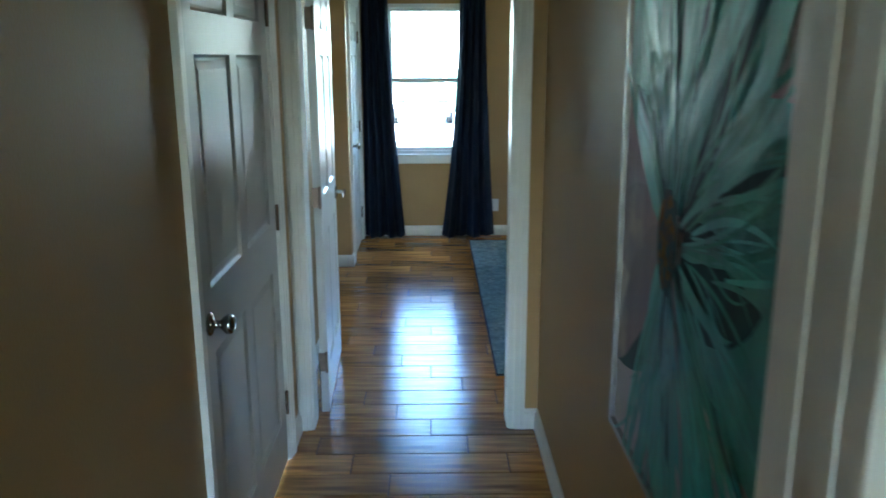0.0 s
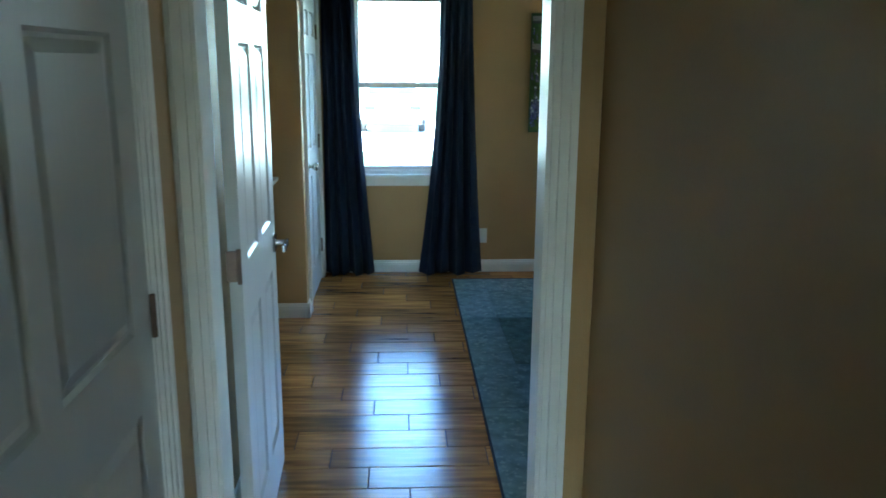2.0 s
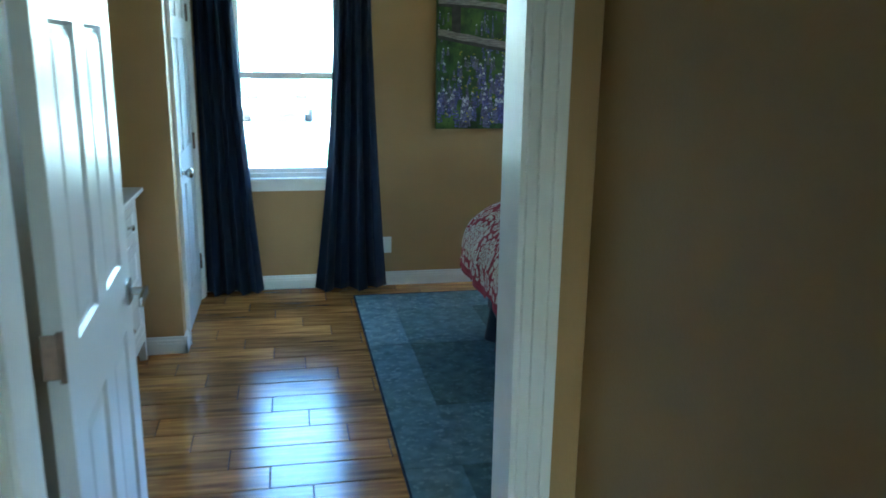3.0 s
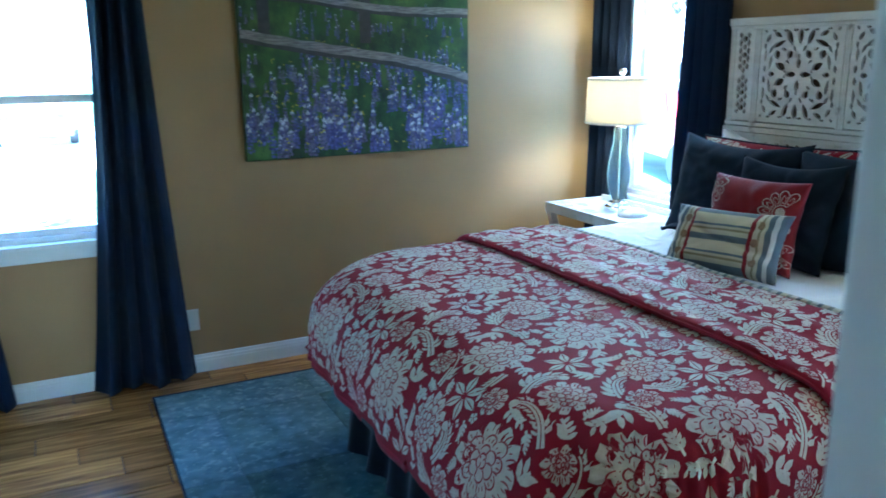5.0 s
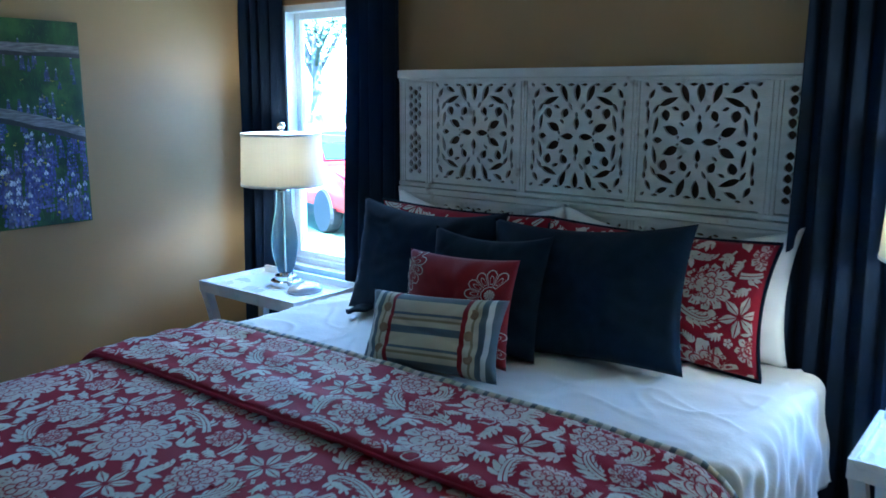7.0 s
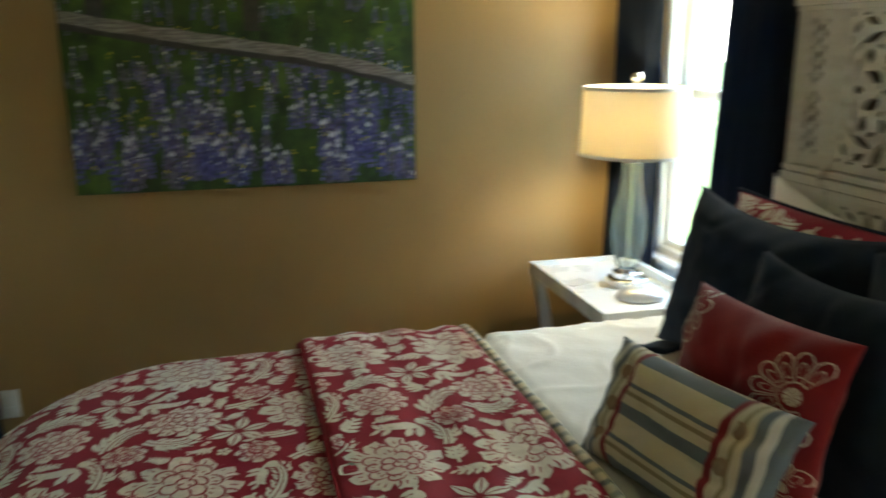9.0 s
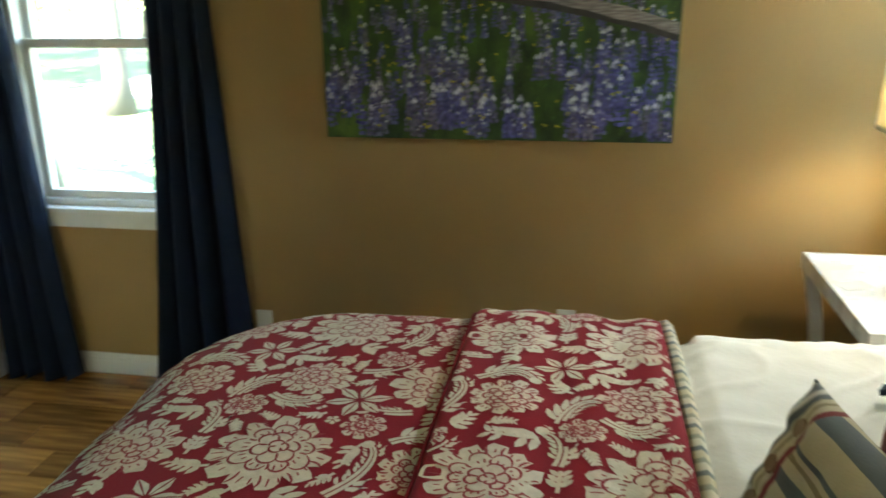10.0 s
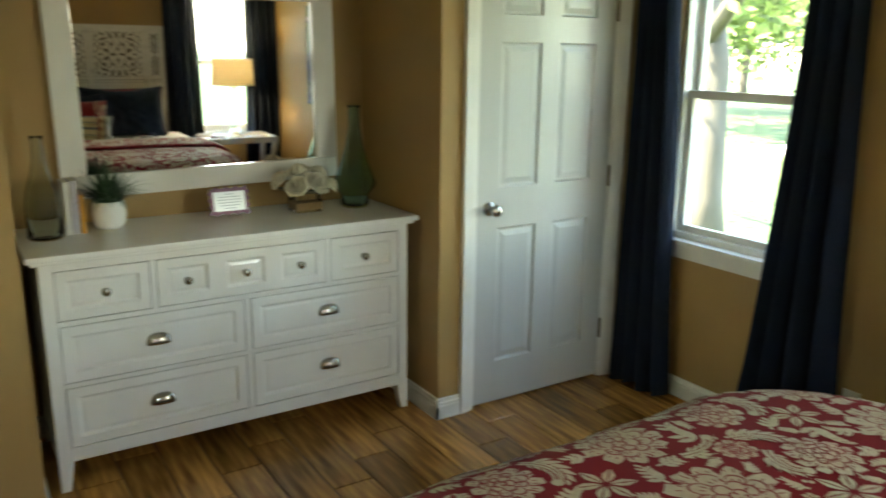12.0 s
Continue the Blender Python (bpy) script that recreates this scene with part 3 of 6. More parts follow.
def sprig(cx, cy, L, a, bend, n=5):
    out, p, k = [], Vector((cx, cy)), a
    for i in range(n):
        d = Vector((math.cos(k), math.sin(k))) * (L / n)
        q = p + d
        w = Vector((-d.y, d.x)).normalized() * 0.004
        out.append([tuple(p + w), tuple(p - w), tuple(q - w), tuple(q + w)])
        size = L * 0.42 * (1 - 0.45 * i / n)
        for sd in (1, -1):
            out.append([(q.x + size * (x * math.cos(k + sd * .8) - y * math.sin(k + sd * .8)), q.y + size * (x * math.sin(k + sd * .8) + y * math.cos(k + sd * .8)))
                       for x, y in ((0, 0), (0.3, 0.2), (0.7, 0.18), (1, 0), (0.7, -0.18), (0.3, -0.2))])
        p, k = q, k + bend / n
    return out


def scroll(cx, cy, L, a, bend, w0=0.011, n=13, leafy=True):
    """A stem that curls up at its end, drawn as two strands with leaflets along both sides."""
    out, p, k = [], Vector((cx, cy)), a
    for i in range(n):
        f = i / n
        st = L / n * (1 - 0.5 * f)
        k2 = k + bend / n * (0.4 + 1.8 * f * f)
        q = p + Vector((math.cos(k), math.sin(k))) * st
        for lo, hi in ((0.15, 1.0), (-1.0, -0.15)):
            wa, wb = w0 * (1 - 0.55 * f), w0 * (1 - 0.55 * (i + 1) / n)
            na, nb = Vector((-math.sin(k), math.cos(k))), Vector((-math.sin(k2), math.cos(k2)))
            out.append([tuple(p + na * wa * lo), tuple(p + na * wa * hi), tuple(q + nb * wb * hi), tuple(q + nb * wb * lo)])
        if leafy and 1 < i < n - 1:
            for sd in (-1, 1):
                outer = (sd < 0) == (bend > 0)
                size, turn = (0.046 if outer else 0.026) * (1 - 0.6 * f), k + sd * (0.6 if i % 2 else 0.95)
                e = p + Vector((-math.sin(k), math.cos(k))) * sd * w0
                out.append([(e.x + size * (x * math.cos(turn) - y * math.sin(turn)), e.y + size * (x * math.sin(turn) + y * math.cos(turn)))
                            for x, y in ((0, -0.12), (0.4, -0.2), (0.8, -0.24 * sd), (1.05, -0.2 * sd), (0.75, 0.12), (0.35, 0.2), (0, 0.12))])
        p, k = q, k2
    out.append([(p.x + 0.015 * math.cos(2 * math.pi * i / 8), p.y + 0.015 * math.sin(2 * math.pi * i / 8)) for i in range(8)])
    return out


SIZE = 0.9
REPEAT = (0.60 * SIZE, 0.64 * SIZE)


def floral(seed=3):
    rnd = random.Random(seed)
    W, V = 0.60, 0.64
    out = []
    for x, y, R, t in BLOSSOMS:
        out += blossom(x, y, R, t, rnd)
    out += lily(0.27, 0.385, 0.078, 0.3) + lily(0.575, 0.30, 0.072, 1.2)
    taken = np.array([p for poly in out for p in poly])

    def room(pts):
        """How near the points come to what is laid already, over the pattern's repeat."""
        near = 9.0
        for i in (-1, 0, 1):
            dx = pts[:, None, 0] - taken[None, :, 0] - i * W
            dy = (pts[:, None, 1] - taken[None, :, 1] - i * V / 2 + V / 2) % V - V / 2
            near = min(near, float((dx * dx + dy * dy).min()))
        return math.sqrt(near)

    def place(item, need):
        nonlocal out, taken
        kept = [poly for poly in item if room(np.array(poly)) > need]
        if kept:
            out = out + kept
            taken = np.vstack([taken, np.array([p for poly in kept for p in poly])])
    for x, y, L, a, b in ((0.30, 0.03, 0.26, 0.9, 1.9), (0.06, 0.39, 0.17, 5.6, 2.6), (0.24, 0.53, 0.20, 0.0, 2.4), (0.38, 0.22, 0.2, 0.6, -2.4), (0.575, 0.53, 0.19, 1.3, 2.3), (0.57, 0.03, 0.2, 1.4, -2.2), (0.40, 0.345, 0.17, 3.4, -2.2), (0.20, 0.335, 0.14, 2.3, 2.5)):
        place(scroll(x, y, L, a, b, 0.012), 0.0045)
    for need, tries, L in ((0.036, 260, 0.12), (0.028, 500, 0.085), (0.02, 600, 0.055)):
        for _ in range(tries):
            x, y, a = rnd.uniform(0, W), rnd.uniform(0, V), rnd.uniform(0, 6.28)
            if room(np.array([(x, y)])) > need:
                if rnd.random() < 0.9:
                    place(sprig(x - L / 2 * math.cos(a), y - L / 2 * math.sin(a), L, a, rnd.uniform(-1, 1), 5), 0.0045)
                else:
                    place([blob(x, y, a + k * 1.2566, need * 0.14, need * 0.8, 0.5, 4, 0.1) for k in range(5)], 0.0035)
    return out


BLOSSOMS = ((0.15, 0.15, 0.122, 0.2), (0.44, 0.47, 0.104, 1.1), (0.14, 0.475, 0.08, 0.5), (0.455, 0.13, 0.076, 0.9), (0.305, 0.60, 0.045, 0.1), (0.31, 0.275, 0.046, 0.4), (0.02, 0.335, 0.046, 0.7))
_rl = random.Random(17)
SHADING = [[(SIZE * x, SIZE * y) for x, y in poly] for b in BLOSSOMS for poly in blossom_lines(*b, _rl)]
FLORAL = [[(x * SIZE, y * SIZE) for x, y in poly] for poly in floral()]


def print_floral(S, u0, u1, v0, v1, shift=(0, 0), inside=None, h=0.0016, pieces=None):
    """The pattern's pieces laid on the surface S over a stretch of flat cloth."""
    bm = bmesh.new()
    for i in range(math.floor((u0 - shift[0]) / REPEAT[0]) - 1, math.ceil((u1 - shift[0]) / REPEAT[0]) + 1):
        for j in range(math.floor((v0 - shift[1]) / REPEAT[1]) - 1, math.ceil((v1 - shift[1]) / REPEAT[1]) + 1):
            ox, oy = shift[0] + i * REPEAT[0], shift[1] + (j + 0.5 * (i % 2)) * REPEAT[1]
            for poly in pieces or FLORAL:
                mx = sum(p[0] for p in poly) / len(poly) + ox
                my = sum(p[1] for p in poly) / len(poly) + oy
                if not (u0 < mx < u1 and v0 < my < v1) or (inside and not inside(mx, my)):
                    continue
                pts = [(min(max(p[0] + ox, u0), u1), min(max(p[1] + oy, v0), v1)) for p in poly]
                vs = [bm.verts.new(off(S, a, b, h)) for a, b in pts]
                if len(poly) > 4:
                    c = bm.verts.new(off(S, mx, my, h))
                    for k in range(len(vs)):
                        bm.faces.new((vs[k], vs[(k + 1) % len(vs)], c))
                else:
                    bm.faces.new(vs)
    return bm


def on_duvet(x, y):
    cx, cy = max(x, QX0 + DC), min(max(y, QY0 + DC), QY1 - DC)
    return math.hypot(x - cx, y - cy) - DC < 0.445


bed = thing("bed", (2.0, BYC, 0), "king bed with white sheets and a navy skirt", "bed")
part("mattress", boxes((BX0 + 0.28, BX1 - 0.08, BY0 + 0.22, BY1 - 0.12, 0.40, TOP - 0.012), r=0.05), SHEET, bed)
part("box_spring", boxes((BX0 + 0.04, BX1, BY0 + 0.04, BY1 - 0.04, 0.16, 0.39), r=0.02), SKIRT, bed)
for x in (1.15, 2.9):
    for y in (4.6, 6.1):
        part("leg", lathe([(0.03, 0.012), (0.035, 0.16)], (x, y, 0), 12), HEADBACK, bed)


def sheet_at(x, y):
    d = max(BY0 + 0.06 - y, y - BY1 + 0.03, 0)
    p = draped(x, y, TOP, -5, 9, BY0 + 0.03, BY1, 0.03, 0.05, 0.36, 0.0, 0.0)
    k = noise.noise((x * 5, y * 5, 0)) * 0.009 + noise.noise((x * 15 + y * 4, y * 13, 2)) * 0.0025
    k += 0.007 * max(0.0, 1 - 5 * abs(noise.noise((x * 2.2 + y * 1.2, y * 3.4 - x * 0.8, 7)))) ** 2 + 0.005 * max(0.0, 1 - 6 * abs(noise.noise((x * 5 - y * 2, y * 4, 11)))) ** 2
    side = -1 if y < BYC else 1
    tuck = min(1.0, max(0.0, (2.15 - x) / 0.06))
    if d > 0:
        fold = 0.011 * math.sin(x * 34 + y * 9) * noise.noise((x * 4, y * 3, 5)) + 0.016 * noise.noise((x * 9 + y * 7, y * 5, 8)) + 0.007 * math.sin(x * 83 + 5 * noise.noise((x * 3, y * 2, 1))) * (0.5 + noise.noise((x * 6, y * 6, 3)))
        return p + Vector((0, side * (fold * (1 - tuck) - 0.09 * tuck), -0.03 * tuck))
    return p + Vector((0, 0, k - 0.02 * tuck))


part("fitted_sheet", sheet(sheet_at, span(1.9, BX1 - 0.09, 130), span(BY0 - 0.35, BY1 + 0.38, 260)), SHEET, bed, "wrinkled white cotton sheet", smooth=True)


def skirt_path(s):
    """Along the south side, round the foot, along the north side."""
    a, b = BX1 - BX0 - 0.06, BY1 - BY0 - 0.06
    if s < a:
        return BX1 - s, BY0 + 0.03, 0, -1
    if s < a + b:
        return BX0 + 0.06, BY0 + 0.03 + s - a, -1, 0
    return BX0 + 0.06 + s - a - b, BY1 - 0.03, 0, 1


def skirt_at(s, f):
    x, y, nx, ny = skirt_path(s)
    o = (0.006 + 0.035 * f) * (math.sin(s * 31 + 2 * noise.noise((s * 2, 0, 0))) * 0.6 + noise.noise((s * 5, f, 3))) + 0.03 * f * f
    return Vector((x + nx * o, y + ny * o, 0.43 - 0.412 * f))


part("bed_skirt", sheet(skirt_at, span(0, BX1 - BX0 - 0.06 + BY1 - BY0 - 0.06 + BX1 - BX0 - 0.06, 420), span(0, 1, 10)), SKIRT, bed, "dark navy gathered cloth skirt", smooth=True)

duvet = thing("duvet", (1.5, BYC, TOP), "crimson duvet with cream floral damask, folded back on the bed", "duvet")
dm = part("cover", sheet(duvet_at, span(QX0 - 0.52, FL0 + 0.1, 90), span(QY0 - 0.52, QY1 + 0.52, 170)), RED, duvet, smooth=True, outward=False)
so = dm.modifiers.new("thick", "SOLIDIFY")
so.thickness, so.offset = 0.02, 1
tagged(part("floral_pattern", print_floral(duvet_at, QX0 - 0.49, FL0 + 0.06, QY0 - 0.49, QY1 + 0.49, (0.11, 4.27), on_duvet), CREAM, duvet, "cream woven flowers and scrolls", smooth=True), kind="stuff")
tagged(part("flower_shading", print_floral(duvet_at, QX0 - 0.49, FL0 + 0.06, QY0 - 0.49, QY1 + 0.49, (0.11, 4.27), on_duvet, 0.0026, SHADING), MAUVE, duvet, "dull red lines between the petals", smooth=True), kind="stuff")
fm = part("folded_flap", sheet(flap_at, span(FL0, FL1, 44), span(QY0 - 0.46, QY1 + 0.46, 160)), RED, duvet, smooth=True, outward=False)
so = fm.modifiers.new("thick", "SOLIDIFY")
so.thickness, so.offset = 0.012, 1
tagged(part("floral_pattern", print_floral(flap_at, FL0 + 0.012, FL1 - 0.02, QY0 - 0.43, QY1 + 0.43, (0.24, 4.5), lambda x, y: abs(y - BYC) < 1.4), CREAM, duvet, smooth=True), kind="stuff")
tagged(part("flower_shading", print_floral(flap_at, FL0 + 0.012, FL1 - 0.02, QY0 - 0.43, QY1 + 0.43, (0.24, 4.5), lambda x, y: abs(y - BYC) < 1.4, 0.0026, SHADING), MAUVE, duvet, smooth=True), kind="stuff")
for x, rad in ((FL0 + 0.002, 0.004), (FL1 - 0.002, 0.017)):
    part("edge_binding", tube([flap_at(x, y) for y in span(QY0 - 0.45, QY1 + 0.45, 130)], rad, 6), DUVET_TRIM if x > 2 else RED, duvet, "cream and grey corded edge" if x > 2 else "", smooth=True)


# ---- pillows ----
def pillow_at(w, h, t, seed, sag=0.0):
    def S(u, v, side):
        a, b = u / (w / 2), v / (h / 2)
        k = max(0.0, (1 - abs(a) ** 3.2)) ** 0.62 * max(0.0, (1 - abs(b) ** 3.2)) ** 0.62
        x = u * (1 - 0.075 * (1 - b * b))
        z = v * (1 - 0.075 * (1 - a * a)) - sag * (1 - a * a) * max(0, b)
        wr = 0.022 * noise.noise((u * 5 + seed, v * 5, seed)) + 0.009 * noise.noise((u * 15, v * 15 + seed, seed)) - 0.010 * max(0.0, 1 - 7 * abs(noise.noise((u * 4 + 2 * v + seed, v * 4 - u, seed + 5)))) ** 2
        rad = 0.006 * math.sin(math.atan2(b, a) * 14 + seed) * min(1, 2.2 * abs(a * b)) 
        return Vector((x, side * (t / 2 * k + (wr + rad) * k ** 0.5), z + h / 2))
    return S


def pillow(name, w, h, t, m, mat, label, seed, group="", piping=None, sag=0.0, n=36):
    S = pillow_at(w, h, t, seed, sag)
    bm = bmesh.new()
    us, vs = span(-w / 2, w / 2, n), span(-h / 2, h / 2, n)
    for side in (-1, 1):
        sheet(lambda u, v: S(u, v, side), us, vs, bm)
    bmesh.ops.remove_doubles(bm, verts=bm.verts, dist=0.0005)
    ob = tagged(part(name, bm, mat, smooth=True, m=m), label, "pillow", group)
    if piping:
        edge = [(u, -h / 2) for u in us] + [(w / 2, v) for v in vs[1:]] + [(u, h / 2) for u in us[::-1][1:]] + [(-w / 2, v) for v in vs[::-1][1:]]
        part("piping", tube([S(u, v, 1) for u, v in edge], 0.006, 6), piping, ob, "dark corded edge", smooth=True)
    return ob, S


def lean(x, y, z, back, roll=0.0, yaw=0.0):
    return pose(x, y, z, 0, 0, -90 + yaw) @ pose(0, 0, 0, -back) @ pose(0, 0, 0, 0, roll)


ZP = TOP + 0.003
pillow("pillow", 0.86, 0.455, 0.16, lean(2.93, 5.74, ZP, 9), SHEET, "plain white pillow against the carved headboard", 1, "sleeping pillows", sag=0.07)
pillow("pillow", 0.86, 0.455, 0.16, lean(2.93, 4.90, ZP, 9, 0, 1), SHEET, "plain white pillow against the carved headboard", 2, "sleeping pillows", sag=0.07)
for y, sd, yaw in ((5.72, 3, 1), (4.915, 4, -1)):
    ob, S = pillow("pillow_sham", 0.83, 0.425, 0.17, lean(2.77, y, ZP, 14, 0, yaw), RED, "crimson floral pillow sham with dark piping", sd, "floral shams", NAVYP)
    bm = print_floral(lambda u, v: S(u, v, -1), -0.40, 0.40, -0.205, 0.205, (0.03 * sd, 0.05 * sd), h=0.002)
    lines = print_floral(lambda u, v: S(u, v, -1), -0.40, 0.40, -0.205, 0.205, (0.03 * sd, 0.05 * sd), h=0.0032, pieces=SHADING)
    for nm, b, mt, lab in (("floral_pattern", bm, CREAM, "cream woven flowers"), ("flower_shading", lines, MAUVE, "dull red lines between the petals")):
        child = tagged(part(nm, b, mt, ob, lab), kind="stuff")
        child.matrix_parent_inverse = Matrix.Identity(4)
ob, S = pillow("throw_pillow", 0.70, 0.455, 0.17, lean(2.61, 5.745, ZP, 14, 0, 1), NAVYP, "large plain navy throw pillow", 5, "navy pillows", sag=0.03)
flange = sheet(lambda u, v: Vector((2.60 - 0.13 * u + 0.02 * v, 5.90 + 0.05 * u + 0.045 * v, 0.812 + 0.012 * (1 - u) + 0.006 * math.sin(9 * u + 3 * v))), span(0, 1, 9), span(0, 1, 5))
bmesh.ops.transform(flange, matrix=ob.matrix_basis.inverted(), verts=flange.verts)
fl = part("loose_corner", flange, NAVYP, ob, smooth=True)
fl.matrix_parent_inverse = Matrix.Identity(4)
fl.modifiers.new("thick", "SOLIDIFY").thickness = 0.012
pillow("throw_pillow", 0.73, 0.47, 0.18, lean(2.57, 5.04, ZP, 19, -4, 2), NAVYP, "large plain navy throw pillow", 6, "navy pillows", sag=0.02)
pillow("throw_pillow", 0.46, 0.42, 0.14, lean(2.44, 5.345, ZP, 19, -1, 5), NAVYP, "smaller plain navy throw pillow", 7, "navy pillows", sag=0.02)
REDP = cloth(surf("red_cushion_cotton", (0.23, 0.012, 0.018), (0.19, 0.009, 0.015), 20, 0.75, 0.35, 300), 0.2)
ob, S = pillow("throw_pillow", 0.42, 0.35, 0.13, lean(2.325, 5.355, ZP + 0.002, 15, -1, 5), REDP, "red throw pillow with cream embroidered flowers", 8)


def fan_flower(cx, cy, R, a0, a1, n):
    """An embroidered half flower drawn as outlined petals."""
    out = []
    for i in range(n):
        a = a0 + (a1 - a0) * (i + 0.5) / n
        half = (a1 - a0) / n * 0.46
        for r0, r1, wd in ((0.3, 1.0, 1.0), (0.42, 0.78, 0.5)):
            o = blob(cx, cy, a, R * r0, R * r1, half * wd, 4)
            q = blob(cx, cy, a, R * (r0 + 0.03), R * (r1 - 0.035), half * wd * 0.86, 4)
            for k in range(len(o)):
                k2 = (k + 1) % len(o)
                out.append([o[k], o[k2], q[k2], q[k]])
    for i in range(10):
        a = 2 * math.pi * i / 10
        out.append([(cx + 0.2 * R * math.cos(b), cy + 0.2 * R * math.sin(b)) if j else (cx, cy) for j, b in enumerate((a, a, a + 0.5))])
    return out


bm = bmesh.new()
for poly in fan_flower(0.15, 0.055, 0.085, 0.9, 5.4, 9) + fan_flower(-0.21, 0.12, 0.10, -1.65, 0.9, 6) + fan_flower(0.175, -0.10, 0.05, 0.5, 5.8, 7) + scroll(0.06, -0.15, 0.1, 1.2, 2.4, 0.006, 12, False) + sprig(0.1, -0.04, 0.07, 4.4, 0.5):
    pts = [(min(max(p[0], -0.215), 0.215), min(max(p[1], -0.175), 0.175)) for p in poly]
    vs = [bm.verts.new(off(lambda u, v: S(u, v, -1), u, v, 0.002)) for u, v in pts]
    bm.faces.new(vs)
tagged(part("embroidery", bm, CREAM, ob, "cream embroidered flowers"), kind="stuff")
ob.children[-1].matrix_parent_inverse = Matrix.Identity(4)
_c, _s, _g, _r = (0.55, 0.48, 0.33), (0.13, 0.15, 0.17), (0.27, 0.22, 0.12), (0.2, 0.012, 0.018)
LUMB = banded("striped_cushion_cloth", [(0.0, _c), (0.2, _s), (0.42, _c), (0.58, _g), (0.66, _c), (0.74, _s), (0.82, _c)], 2, 9.5, 0.1,
              ends=(0.125, [(0.0, _r), (0.16, _c), (0.34, _g), (0.42, _c), (0.56, _s), (0.74, (0.62, 0.6, 0.55)), (0.9, _s)], 10.5, -1.31))
ob, S = pillow("lumbar_pillow", 0.49, 0.255, 0.12, lean(2.17, 5.33, ZP + 0.002, 25, -3, 8), LUMB, "striped cream and grey lumbar pillow with buttons", 9)
BUTTON = surf("wooden_button", (0.3, 0.19, 0.09), (0.22, 0.13, 0.06), 60, 0.5, 0.1, 100)
for u in (-0.165, 0.165):
    for v in (-0.07, 0.0, 0.07):
        p = S(u, v, -1)
        bm = lathe([(0.0, 0), (0.014, 0), (0.016, 0.002), (0.014, 0.005), (0.0, 0.004)], (0, 0, 0), 16)
        bmesh.ops.transform(bm, matrix=Matrix.Translation(p + Vector((0, 0.001, 0))) @ pose(0, 0, 0, 90), verts=bm.verts)
        part("button", bm, BUTTON, ob, "brown wooden button")


# ---- carved headboard ----
def hole(cx, cy, L, W, ang, n=12):
    """A pointed leaf-shaped cut, broader towards its outer end."""
    a, pts = radians(ang), []
    for side in (1, -1):
        for i in range(n // 2):
            f = i / (n // 2)
            f = f if side > 0 else 1 - f
            x, y = L * (f - 0.5), side * 0.5 * W * 2.05 * f ** 0.95 * (1 - f) ** 0.72
            pts.append((cx + x * math.cos(a) - y * math.sin(a), cy + x * math.sin(a) + y * math.cos(a)))
    return pts


CUTS = [(0, 0.24, 0.2, 0.1, 90), (0, 0.40, 0.1, 0.05, 90), (0.2, 0.0, 0.24, 0.11, 180), (0, 0.82, 0.28, 0.13, 90), (0.27, 0.8, 0.3, 0.12, 68),
        (0.56, 0.67, 0.32, 0.10, -22), (0.60, 0.87, 0.2, 0.09, 24), (0.86, 0.80, 0.17, 0.08, -60), (0.25, 0.43, 0.17, 0.13, 120), (0.13, 0.56, 0.13, 0.05, 60),
        (0.60, 0.43, 0.18, 0.15, 75), (0.49, 0.18, 0.25, 0.14, 205), (0.42, 0.55, 0.12, 0.06, 20), (0.77, 0.26, 0.28, 0.07, 100), (0.92, 0.42, 0.24, 0.06, 92),
        (0.72, 0.0, 0.15, 0.1, 0), (0.93, 0.12, 0.14, 0.07, 95), (0.78, 0.54, 0.16, 0.06, 120), (0.94, 0.62, 0.12, 0.06, 90),
        (0.13, 0.96, 0.13, 0.05, 0), (0.40, 0.96, 0.1, 0.05, 0), (0.72, 0.965, 0.1, 0.045, 0), (0.95, 0.955, 0.08, 0.05, 45), (0.3, 0.28, 0.1, 0.05, 40), (0.36, 0.06, 0.06, 0.04, 90)]
SLIM = [(0, 0.08, 0.13, 0.42, 90), (0.55, 0.17, 0.12, 0.4, 90), (0, 0.27, 0.13, 0.5, 90), (0.58, 0.36, 0.14, 0.4, 90), (0, 0.45, 0.12, 0.6, 90), (0.6, 0.55, 0.13, 0.4, 90), (0, 0.64, 0.13, 0.45, 90), (0.58, 0.74, 0.14, 0.4, 90), (0, 0.83, 0.13, 0.6, 90), (0.62, 0.92, 0.1, 0.4, 90)]


